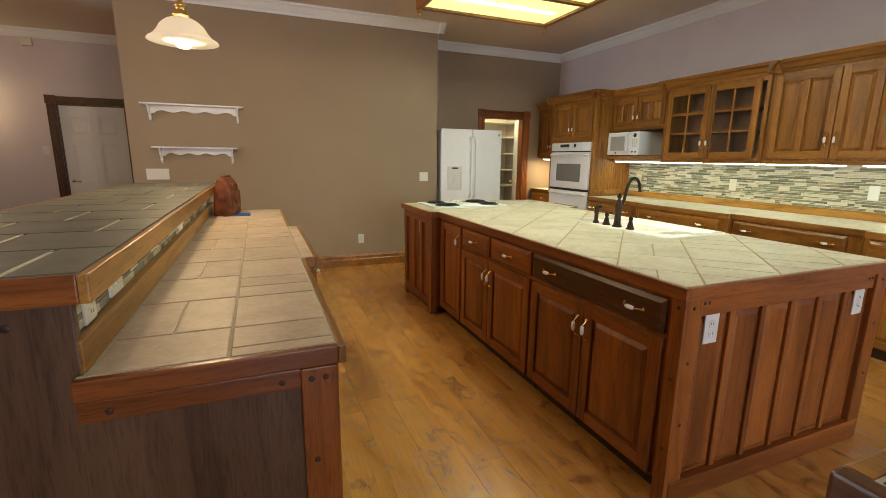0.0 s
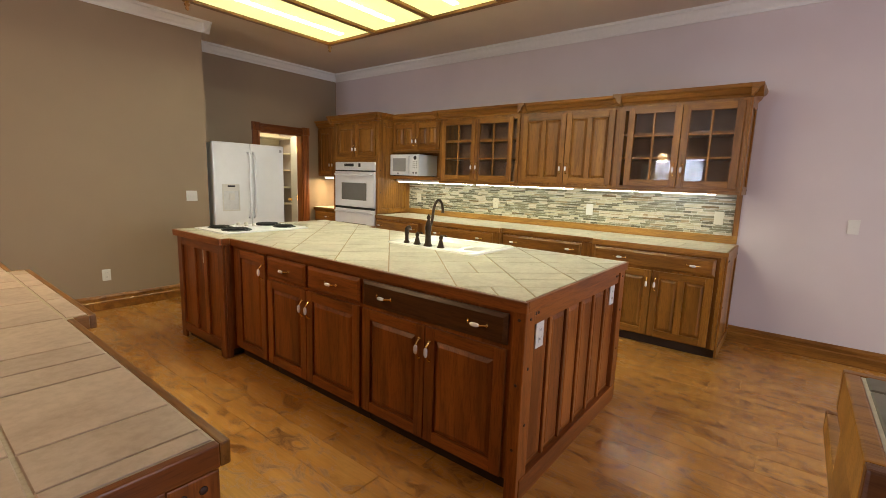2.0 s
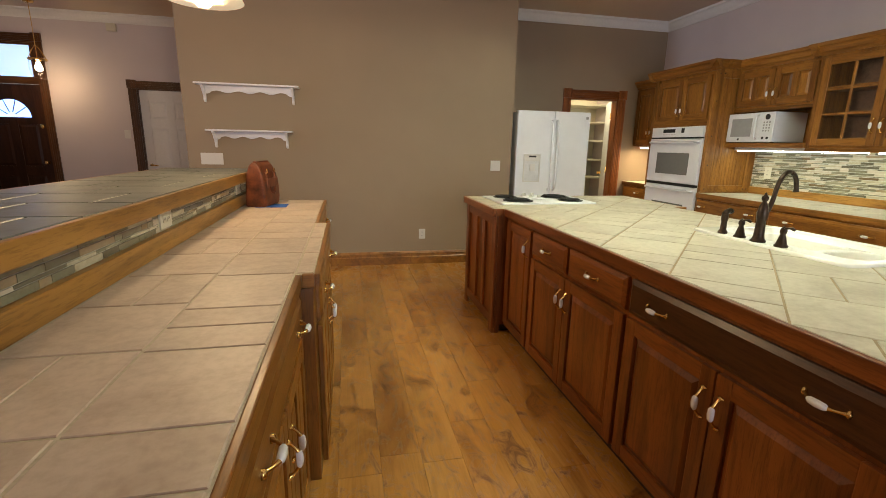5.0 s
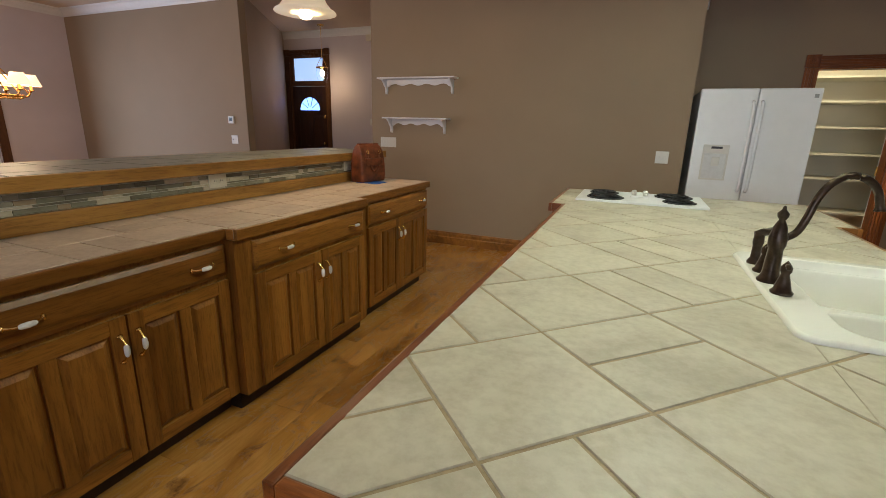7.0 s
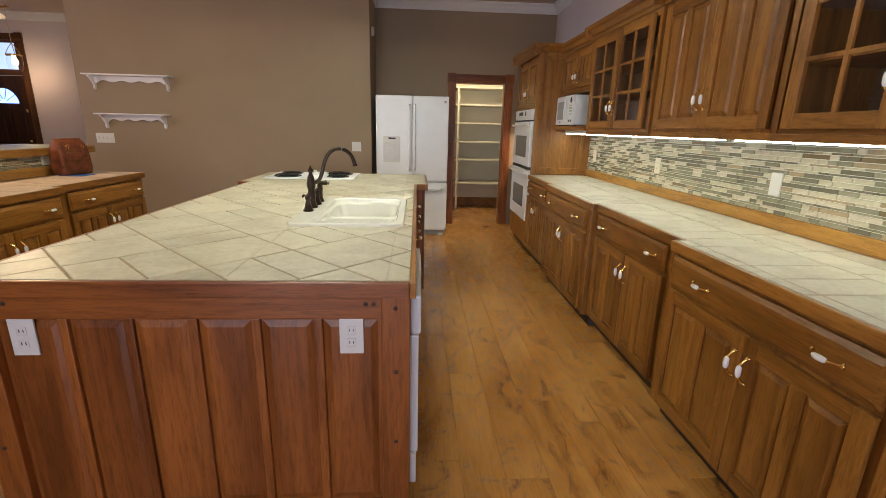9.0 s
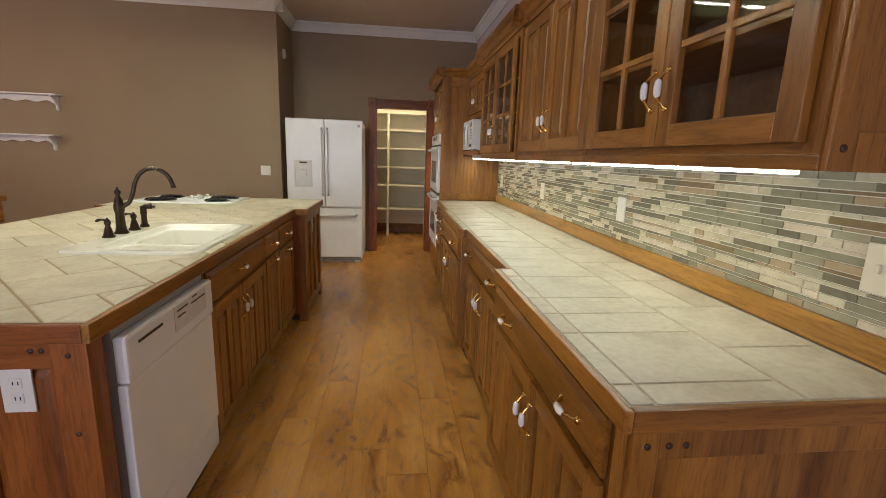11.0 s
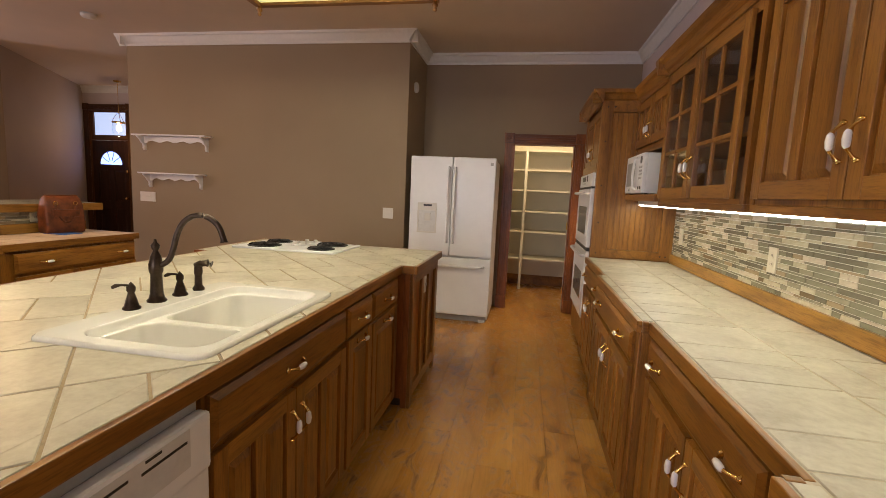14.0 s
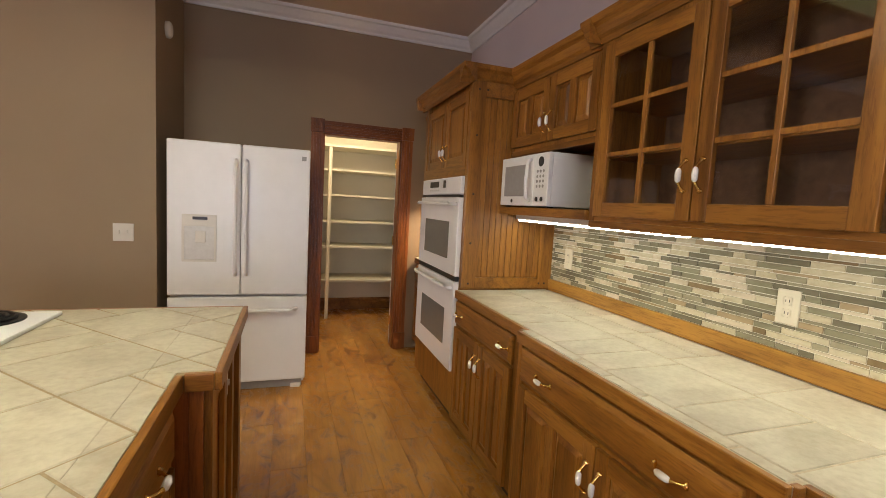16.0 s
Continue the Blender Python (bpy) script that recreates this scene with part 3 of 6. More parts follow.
def upper_unit(name, y0, y1, front, label, glazed=None, bottom=UBOT, ends=(0, 0), pads=(0.025, 0.025)):
    w, depth = y1 - y0, EX - 0.003 - front
    t = thing(name, label, "cabinet", "upper cabinets", pose(front, y1, 0, 0, 0, RE))
    if glazed:
        part("side_panel", boxed(0, 0.02, 0, depth, bottom, UTOP), OAK[2], t)
        part("side_panel", boxed(w - 0.02, w, 0, depth, bottom, UTOP), OAK[2], t)
        part("bottom_panel", boxed(0.02, w - 0.02, 0, depth, bottom, bottom + 0.02), OAK[0], t)
        part("top_panel", boxed(0.02, w - 0.02, 0, depth, UTOP - 0.02, UTOP), OAK[0], t)
        part("back_board", boxed(0.021, w - 0.021, depth - 0.014, depth - 0.002, bottom + 0.021, UTOP - 0.021), INSIDE, t, "dark brown back board")
        for k in (1, 2):
            zz = bottom + 0.06 + (UTOP - bottom - 0.12) * k / 3
            part("shelf", boxed(0.021, w - 0.021, 0.03, depth - 0.02, zz - 0.009, zz + 0.009, 0.002), OAK[0], t)
    else:
        part("body", boxed(0, w, 0, depth, bottom, UTOP, 0.002), OAK[2], t)
    bm = boxed(0, 0.035, -0.004, 0.0, bottom, UTOP)
    box(bm, w - 0.035, w, -0.004, 0.0, bottom, UTOP)
    box(bm, 0.035, w - 0.035, -0.004, 0.0, UTOP - 0.06, UTOP)
    part("face_frame", bm, OAK[2], t)
    dz1 = UTOP - 0.04
    mid = (pads[0] + w - pads[1]) / 2
    for xa, xb, g in ((pads[0], mid - 0.003, "r"), (mid + 0.003, w - pads[1], "l")):
        door(t, xa, xb, bottom + 0.02, dz1, OAK, g, 2, -0.0045, glazed, low=True)
    part("light_rail", boxed(0, w, -0.003, 0.02, bottom - 0.03, bottom, 0.003), OAK[0], t)
    cab_crown(t, w, depth, UTOP - 0.015, ends[0], ends[1])
    return t


U = upper_unit("glazed_cabinet", 0.875, 1.885, 4.35, "honey oak wall cabinet with two glazed doors and shelves", (2, 3), ends=(1, 1), pads=(0.07, 0.03))
dd = EX - 0.003 - 4.35
for ya, yb, za, zb in ((0.0, 0.05, 1.36, UTOP), (dd - 0.05, dd, 1.36, UTOP), (0.05, dd - 0.05, UTOP - 0.08, UTOP), (0.05, dd - 0.05, 1.36, 1.43)):
    part("end_frame", boxed(1.01, 1.025, ya, yb, za, zb, 0.003), OAK[2], U)
pegs(U, [(1.025, 0.025, z) for z in (2.1, 1.75, 1.4)] + [(1.025, dd - 0.025, z) for z in (2.1, 1.75, 1.4)], "+x")
upper_unit("wall_cabinet", 1.885, 2.985, 4.40, "honey oak wall cabinet with two raised-panel doors", pads=(0.045, 0.07))
upper_unit("glazed_cabinet", 2.985, 4.11, 4.38, "honey oak wall cabinet with two glazed doors and shelves", (2, 3), ends=(1, 1), pads=(0.05, 0.075))
mwc = upper_unit("microwave_cabinet", 4.11, 4.975, 4.415, "short honey oak wall cabinet above the microwave shelf", None, 1.77)
part("microwave_shelf", boxed(0, 0.865, -0.06, 0.33, 1.3905, 1.435, 0.004), OAK[0], mwc, "honey oak shelf below the microwave")
part("back_panel", boxed(0, 0.865, 0.32, 0.335, 1.435, 1.77), OAK[2], mwc)
part("shelf_side", boxed(0.845, 0.865, 0.0, 0.33, 1.435, 1.77), OAK[2], mwc)

# wall oven tower
TW0, TW1, TF = 4.975, 5.89, 4.12
tower = thing("oven_cabinet", "tall honey oak cabinet holding a white double oven", "cabinet", "", pose(TF, TW1, 0, 0, 0, RE))
tw, td = TW1 - TW0, EX - 0.003 - TF
bm = boxed(0, 0.05, 0, td, 0.09, UTOP + 0.02)
box(bm, tw - 0.02, tw, 0.0, td, 0.09, UTOP + 0.02)
box(bm, 0.05, tw - 0.02, 0.03, td, 1.62, UTOP + 0.02)
box(bm, 0.05, tw - 0.02, 0.0, td, 0.09, 0.36)
box(bm, 0.05, tw - 0.02, 0.55, td, 0.36, 1.62)
part("body", bm, OAK[2], tower)
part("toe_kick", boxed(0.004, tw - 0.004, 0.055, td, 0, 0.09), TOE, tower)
part("face_frame", boxed(0.05, tw - 0.02, -0.004, 0.03, 1.61, 1.68), OAK[0], tower)
door(tower, 0.05, tw / 2 - 0.003, 1.68, 2.12, OAK, "r", 1, 0.028, low=True)
door(tower, tw / 2 + 0.003, tw - 0.05, 1.68, 2.12, OAK, "l", 1, 0.028, low=True)
for ya, yb, za, zb, mm in ((0.0, 0.09, 0.92, UTOP + 0.012, 2), (td - 0.10, td, 0.92, UTOP - 0.08, 2), (0.09, td, UTOP - 0.08, UTOP + 0.012, 0), (0.09, td - 0.10, 0.92, 0.985, 0)):
    part("side_frame", boxed(tw, tw + 0.02, ya, yb, za, zb, 0.003), OAK[mm], tower)
nb = 11
for i in range(nb):
    ya = 0.09 + (td - 0.19) * i / nb
    part("bead_board", boxed(tw, tw + 0.007, ya + 0.0015, ya + (td - 0.19) / nb - 0.0015, 0.985, UTOP - 0.08, 0.002), OAK[2], tower)
pegs(tower, [(tw + 0.02, 0.045, z) for z in (2.12, 1.85, 1.5, 1.2, 0.95)] + [(tw + 0.02, td - 0.05, 0.95), (tw + 0.02, td - 0.09, 0.95), (tw + 0.02, 0.1, 2.12)], "+x")
cab_crown(tower, tw, td, UTOP - 0.012, True, True)

# corner cupboard past the tower, with its own counter
cc = thing("corner_cabinet", "honey oak wall cabinet in the corner past the ovens", "cabinet", "", pose(4.4, NY - 0.004, 0, 0, 0, RE))
part("body", boxed(0, 0.735, 0, 0.35, 1.40, UTOP), OAK[2], cc)
door(cc, 0.02, 0.365, 1.42, 2.12, OAK, "r", 1, -0.002, low=True)
door(cc, 0.371, 0.72, 1.42, 2.12, OAK, "l", 1, -0.002, low=True)
cab_crown(cc, 0.735, 0.35, UTOP - 0.015, False, False)
cb = base_unit("base_cabinet", pose(4.3, NY - 0.034, 0, 0, 0, RE), 0.69, 0.45, TOPE, OAK, "honey oak base cabinet in the corner past the ovens", faces(0.69, TOPE, (0.5,), fields=1), group="wall base cabinets")

# ---------------------------------------------------------------- worktops


def clip(poly, x0, x1, y0, y1):
    for axis, limit, sign in ((0, x0, 1), (0, x1, -1), (1, y0, 1), (1, y1, -1)):
        out = []
        for a, b in zip(poly, poly[1:] + poly[:1]):
            da, db = sign * (a[axis] - limit), sign * (b[axis] - limit)
            if da >= 0:
                out.append(a)
            if (da >= 0) != (db >= 0):
                k = da / (da - db)
                out.append((a[0] + k * (b[0] - a[0]), a[1] + k * (b[1] - a[1])))
        poly = out
        if len(poly) < 3:
            return []
    return poly


def slab(bm, poly, z0, z1, edge=0.003):
    area = sum(a[0] * b[1] - b[0] * a[1] for a, b in zip(poly, poly[1:] + poly[:1])) / 2
    if abs(area) < 3e-4:
        return
    if area < 0:
        poly = poly[::-1]
    cx, cy = sum(p[0] for p in poly) / len(poly), sum(p[1] for p in poly) / len(poly)
    def inner(p):
        dx, dy = cx - p[0], cy - p[1]
        n = math.hypot(dx, dy) or 1
        return (p[0] + dx / n * edge, p[1] + dy / n * edge)
    low = [bm.verts.new((*p, z0)) for p in poly]
    mid = [bm.verts.new((*p, z1 - edge * 0.7)) for p in poly]
    top = [bm.verts.new((*inner(p), z1)) for p in poly]
    n = len(poly)
    for a, b in ((low, mid), (mid, top)):
        for i in range(n):
            bm.faces.new((a[i], a[(i + 1) % n], b[(i + 1) % n], b[i]))
    bm.faces.new(top)


def tile_piece(parent, polys, z0, z1, mat):
    bm = bmesh.new()
    for p in polys:
        if len(p) > 2:
            slab(bm, p, z0, z1)
    if not bm.faces:
        bm.free()
        return
    part("tile", bm, mat, parent)


def rect(x0, x1, y0, y1):
    return [(x0, y0), (x1, y0), (x1, y1), (x0, y1)]


rng = random.Random(4)


def run_tiles(parent, x0, x1, y0, y1, z0, z1, mat, lengths=(0.305, 0.15, 0.305, 0.305, 0.15), gap=0.007, start=0, first=0.0, split=0.25):
    """Tiles along y between x0 and x1; first is a cut piece at the start, split the share cut lengthwise."""
    y, i, w = y0, start, x1 - x0
    while y < y1 - 0.01:
        step = first if first and y == y0 else lengths[i % len(lengths)]
        i += 0 if first and y == y0 else 1
        ye = min(y + step, y1)
        if y1 - ye < 0.04:
            ye = y1
        cuts = [x0, x1]
        if step > 0.25 and w > 0.25 and rng.random() < split:
            cuts = [x0, x0 + w * rng.choice((0.45, 0.55)), x1]
        for xa, xb in zip(cuts, cuts[1:]):
            tile_piece(parent, [rect(xa + gap / 2, xb - gap / 2, y + gap / 2, ye - gap / 2)], z0, z1, mat)
        y = ye


def edge_strip(parent, x0, x1, y0, y1, z0, z1, mats):
    part("edge", boxed(x0, x1, y0, y1, z0, z1, 0.004), mats[0] if x1 - x0 > y1 - y0 else mats[1], parent)


# east worktop
ZE = 0.905
we = thing("worktop", "cream tiled worktop with an oak edge along the wall", "worktop")
CX = {"A": 4.09, "B": 4.045, "C": 4.09, "D": 4.035}
for key, y0, y1 in EASTRUN:
    y0 = 0.86 if key == "D" else y0
    ynorth = 4.972 if key == "A" else y1
    xf = CX[key]
    part("substrate", boxed(xf + 0.02, EX - 0.022, y0 + 0.02 * (key == "D"), ynorth, 0.862, ZE - 0.0008), GROUTE, we)
    edge_strip(we, xf, xf + 0.02, y0, ynorth, 0.858, ZE + 0.001, OAK)
for y, x0, x1 in ((0.86, 4.055, EX - 0.024),):
    edge_strip(we, x0, x1, y, y + 0.02, 0.858, ZE + 0.001, OAK)
for y, xa, xb in ((1.945, 4.0555, 4.0895), (2.97, 4.0655, 4.0895), (4.085, 4.0655, 4.0895)):
    edge_strip(we, xa, xb, y, y + 0.02, 0.858, ZE + 0.001, OAK)
run_tiles(we, 4.110, 4.438, 0.88, 4.972, ZE - 0.006, ZE + 0.002, TILE, (0.28, 0.155, 0.155), first=0.082, split=0.0)
run_tiles(we, 4.438, 4.732, 0.88, 4.972, ZE - 0.006, ZE + 0.002, TILE, (0.315,), first=0.255, split=0.3)
run_tiles(we, 4.065, 4.110, 2.992, 4.085, ZE - 0.006, ZE + 0.002, TILE, (0.28, 0.155, 0.155), first=0.13)
run_tiles(we, 4.055, 4.110, 0.88, 1.945, ZE - 0.006, ZE + 0.002, TILE, (0.28, 0.155, 0.155), first=0.082)
wc = thing("corner_worktop", "cream tiled worktop in the corner past the ovens", "worktop")
part("substrate", boxed(4.29, EX - 0.004, 5.91, NY - 0.004, 0.862, 0.9), GROUT, wc)
edge_strip(wc, 4.27, 4.29, 5.91, NY - 0.04, 0.858, 0.906, OAK)
run_tiles(wc, 4.29, 4.52, 5.915, NY - 0.006, 0.899, 0.907, TILE)
run_tiles(wc, 4.52, EX - 0.006, 5.915, NY - 0.006, 0.899, 0.907, TILE)

# island
ZI = 0.925
IX0, IX1, IY0, IY1 = 1.485, 2.855, 1.285, 3.745
JX0, JX1, JY1 = 1.405, 2.95, 4.56
SX0, SX1, SY0, SY1 = 2.245, 2.795, 2.07, 2.88
wi = thing("island_worktop", "cream tiled island worktop laid diagonally with a red oak edge", "worktop")
bm = bmesh.new()
for b in ((IX0 + 0.02, SX0 + 0.02, IY0 + 0.02, IY1), (SX1 - 0.02, IX1 - 0.02, IY0 + 0.02, IY1), (SX0 + 0.02, SX1 - 0.02, IY0 + 0.02, SY0 + 0.02), (SX0 + 0.02, SX1 - 0.02, SY1 - 0.02, IY1), (JX0 + 0.02, JX1 - 0.02, IY1, JY1 - 0.02)):
    box(bm, *b, ZI - 0.04, ZI - 0.0008)
part("substrate", bm, GROUT, wi)
for x0, x1, y0, y1 in ((IX0, IX0 + 0.02, IY0, IY1), (IX1 - 0.02, IX1, IY0, IY1), (IX0 + 0.02, IX1 - 0.02, IY0, IY0 + 0.02), (JX0, JX0 + 0.02, IY1, JY1), (JX1 - 0.02, JX1, IY1, JY1), (JX0 + 0.02, JX1 - 0.02, JY1 - 0.02, JY1), (JX0 + 0.0205, IX0 - 0.0005, IY1 - 0.004, IY1 + 0.016), (IX1 + 0.0005, JX1 - 0.0205, IY1 - 0.004, IY1 + 0.016)):
    edge_strip(wi, x0, x1, y0, y1, ZI - 0.05, ZI + 0.001, OAK if x0 > 2.8 else OAKR)
parts_of_top = [(IX0 + 0.02, IX1 - 0.02, IY0 + 0.02, IY1 + 0.02), (JX0 + 0.02, JX1 - 0.02, IY1 + 0.02, JY1 - 0.02)]
holes = [(SX0 + 0.03, SX1 - 0.03, SY0 + 0.03, SY1 - 0.03)]


def outside(poly, hole):
    x0, x1, y0, y1 = hole
    return [q for q in (clip(poly, -9, x0, -9, 9), clip(poly, x1, 9, -9, 9), clip(poly, x0, x1, -9, y0), clip(poly, x0, x1, y1, 9)) if q]


c45 = math.sqrt(0.5)
MOD, GAP, UA, VA = 0.445 * c45, 0.007, 3.152 * c45, -0.15 * c45
for i in range(-4, 12):
    for j in range(-10, 6):
        ua, va = UA + i * MOD, VA + j * MOD
        cells = [(ua, ua + MOD, va, va + MOD)]
        if (i + j) % 2:
            if i % 2 and j % 4 == 0:
                cells = [(ua, ua + MOD, va, va + MOD / 2), (ua, ua + MOD, va + MOD / 2, va + MOD)]
            else:
                cells = [(ua, ua + MOD / 2, va, va + MOD), (ua + MOD / 2, ua + MOD, va, va + MOD)]
        for u0, u1, v0, v1 in cells:
            quad = [(u0 + GAP / 2, v0 + GAP / 2), (u1 - GAP / 2, v0 + GAP / 2), (u1 - GAP / 2, v1 - GAP / 2), (u0 + GAP / 2, v1 - GAP / 2)]
            world_quad = [(c45 * (p + q), c45 * (p - q)) for p, q in quad]
            polys = []
            for r in parts_of_top:
                q = clip(world_quad, *r)
                if q:
                    polys += outside(q, holes[0])
            if polys:
                tile_piece(wi, polys, ZI - 0.006, ZI + 0.002, TILE)

TOPI = ZI - 0.05
XW, XE = 1.515, 2.825      # west and east fronts
half = (XE - XW) / 2
def isl_w(y0, y1, layout, label, name="island_cabinet"):
    return base_unit(name, pose(XW, y1, 0, 0, 0, RE), y1 - y0, half - 0.002, TOPI, OAKR, label, layout, 0.09, "island cabinets")
def isl_e(y0, y1, layout, label, hollow=False):
    return base_unit("island_cabinet", pose(XE, y0, 0, 0, 0, RW), y1 - y0, half - 0.002, TOPI, OAK, label, layout, 0.09, "island cabinets", hollow)
YA, YB, YC, YD = 1.36, 2.30, 3.275, 3.753
w1, w2, w3 = YB - YA, YC - YB, YD - YC
isl_w(YA, YB, faces(w1, TOPI, (0.19, 0.84), "darkdrawer", fields=1, margin=0.012, far=0.018, middle=0.497), "red oak island cabinet with a dark wide drawer and two doors")
isl_w(YB, YC, [("drawer", 0.015, 0.45, TOPI - 0.158, TOPI - 0.02, (0.5,)), ("drawer", 0.475, w2 - 0.015, TOPI - 0.158, TOPI - 0.02, (0.5,)),
               ("door", 0.015, 0.457, 0.10, TOPI - 0.178, "r", 1), ("door", 0.463, w2 - 0.015, 0.10, TOPI - 0.178, "l", 1)], "red oak island cabinet with two drawers and two doors")
isl_w(YC, YD, [("door", 0.075, w3 - 0.012, 0.10, TOPI - 0.02, "r", 1)], "tall-doored red oak island cabinet")
EA, EB = 2.03, 2.91
isl_e(EA, EB, faces(EB - EA, TOPI, (0.47,), margin=0.015, middle=0.489), "oak sink cabinet with a false drawer and two doors", True)
w4 = YD - EB
isl_e(EB, YD, [("drawer", 0.012, 0.325, TOPI - 0.158, TOPI - 0.02, (0.48,)), ("drawer", 0.34, w4 - 0.06, TOPI - 0.158, TOPI - 0.02, (0.5,)),
               ("door", 0.012, 0.325, 0.10, TOPI - 0.165, "m", 1, True), ("door", 0.34, w4 - 0.06, 0.10, TOPI - 0.178, "m", 1, True)], "oak island cabinet with two drawers and two pull-out doors")
# south end
ie = thing("island_end_panel", "red oak panelled end of the island with pegged posts", "cabinet panel")
part("core", boxed(XW + 0.01, XE - 0.01, 1.325, 1.358, 0.1, TOPI), OAKR[2], ie)
part("filler", boxed(XE - 0.07, XE - 0.002, 1.359, 1.385, 0.1, TOPI), OAKR[2], ie)
part("skirting", boxed(XW + 0.012, XE - 0.012, 1.292, 1.325, 0.0, 0.105, 0.004), OAKR[0], ie)
part("top_rail", boxed(XW + 0.01, XE - 0.01, 1.306, 1.325, TOPI - 0.075, TOPI, 0.003), OAKR[0], ie)
for xa in (XW - 0.012, XE - 0.078):
    part("post", boxed(xa, xa + 0.09, 1.296, 1.356, 0.0, TOPI, 0.005), OAKR[2], ie)
n = 6
x0, x1 = XW + 0.085, XE - 0.085
for i in range(n):
    a, b = x0 + (x1 - x0) * i / n, x0 + (x1 - x0) * (i + 1) / n
    if i:
        part("stile", boxed(a - 0.014, a + 0.014, 1.311, 1.325, 0.105, TOPI - 0.075, 0.004), OAKR[2], ie)
    bm = bmesh.new()
    raised(bm, a + 0.017 if i else a + 0.006, b - 0.017 if i < n - 1 else b - 0.006, 0.115, TOPI - 0.085, 1.3249, 0.008, 0.022)
    part("panel", bm, OAKR[2], ie)
pegs(ie, [(x, 1.296, z) for x in (XW + 0.033, XE - 0.033) for z in (0.84, 0.62, 0.36, 0.08)] + [(XW + 0.10, 1.306, 0.85), (XW + 0.125, 1.306, 0.85), (XE - 0.10, 1.306, 0.85), (XE - 0.125, 1.306, 0.85)], "-y")
pegs(ie, [(XW - 0.012, 1.326, z) for z in (0.84, 0.55, 0.25)], "-x")
# north block
nb_ = thing("island_cooktop_block", "wide dark red oak end block of the island below the cooktop", "cabinet")
bx0, bx1, by0, by1 = 1.43, 2.925, 3.757, 4.535
part("body", boxed(bx0 + 0.02, bx1 - 0.02, by0 + 0.004, by1 - 0.02, 0.06, TOPI), OAKR[2], nb_)
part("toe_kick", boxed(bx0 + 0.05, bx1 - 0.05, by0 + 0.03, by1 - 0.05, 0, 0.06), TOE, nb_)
for face, sx in (("-x", bx0), ("+x", bx1 - 0.022)):
    mm = OAKR if face == "-x" else OAK
    for ya, yb in ((by0, by0 + 0.075), (by1 - 0.075, by1)):
        part("post", boxed(sx, sx + 0.022, ya, yb, 0.0, TOPI, 0.004), mm[2], nb_)
    part("rail", boxed(sx + 0.002, sx + 0.021, by0 + 0.075, by1 - 0.075, TOPI - 0.07, TOPI, 0.003), mm[1], nb_)
    part("rail", boxed(sx + 0.002, sx + 0.021, by0 + 0.075, by1 - 0.075, 0.06, 0.13, 0.003), mm[1], nb_)
    for i in range(1, 3):
        ym = by0 + 0.075 + (by1 - by0 - 0.15) * i / 3
        part("stile", boxed(sx + 0.003, sx + 0.021, ym - 0.028, ym + 0.028, 0.13, TOPI - 0.07, 0.003), mm[2], nb_)
for x in (bx0 + 0.022, bx1 - 0.06):
    part("corner_stile", boxed(x, x + 0.038, by0 - 0.004, by0 + 0.004, 0.0, TOPI, 0.003), OAKR[2], nb_)

# peninsula
ZP = 0.908
TOPP = ZP - 0.05
PX = {1: 0.258, 2: 0.32, 3: 0.256}
PRUN = ((1, 1.30, 2.335), (2, 2.335, 3.39), (3, 3.39, 4.46))
PFACE = {1: (0.078, 0.008, 0.556), 2: (0.095, 0.045, 0.545), 3: (0.115, 0.012, 0.525)}
PB = -0.315
pw = thing("peninsula_worktop", "cream tiled peninsula worktop, tinted by warm lamp light, with an oak edge", "worktop")
for key, y0, y1 in PRUN:
    fr = PX[key] - 0.026
    base_unit("peninsula_cabinet", pose(fr, y0, 0, 0, 0, RW), y1 - y0, fr - PB, TOPP, OAK, "oak peninsula cabinet with a drawer and two raised-panel doors", faces(y1 - y0, TOPP, (0.22, 0.865), margin=PFACE[key][0], far=PFACE[key][1], middle=PFACE[key][2]), group="peninsula cabinets")
    ya, yb = (1.265 if key == 1 else y0), (4.49 if key == 3 else y1)
    part("substrate", boxed(PB + 0.002, PX[key] - 0.02, ya + 0.02 * (key == 1), yb - 0.02 * (key == 3), ZP - 0.042, ZP - 0.0008), GROUTE, pw)
    edge_strip(pw, PX[key] - 0.02, PX[key], ya, yb, ZP - 0.048, ZP + 0.001, OAK)
edge_strip(pw, PB, PX[1] - 0.02, 1.265, 1.285, ZP - 0.048, ZP + 0.001, OAKR)
edge_strip(pw, PB, PX[3] - 0.02, 4.47, 4.49, ZP - 0.048, ZP + 0.001, OAK)
edge_strip(pw, 0.2585, 0.2995, 2.331, 2.351, ZP - 0.047, ZP + 0.001, OAK)
edge_strip(pw, 0.2585, 0.2995, 3.374, 3.394, ZP - 0.047, ZP + 0.001, OAK)
PM = -0.015
y = 1.285
for k in range(11):
    ye = min(1.493 + 0.298 * k, 4.47)
    cuts = [PB + 0.022, -0.16, PM] if k % 2 else [PB + 0.022, PM]
    for xa, xb in zip(cuts, cuts[1:]):
        tile_piece(pw, [rect(xa + 0.0035, xb - 0.0035, y + 0.0035, ye - 0.0035)], ZP - 0.006, ZP + 0.002, TILELIT)
    y = ye
run_tiles(pw, PM, 0.237, 1.285, 4.47, ZP - 0.006, ZP + 0.002, TILELIT, (0.147, 0.292, 0.129, 0.127, 0.32, 0.305, 0.305), first=0.055, split=0.0)
run_tiles(pw, 0.239, 0.30, 2.352, 3.373, ZP - 0.006, ZP + 0.002, TILELIT, (0.305,))
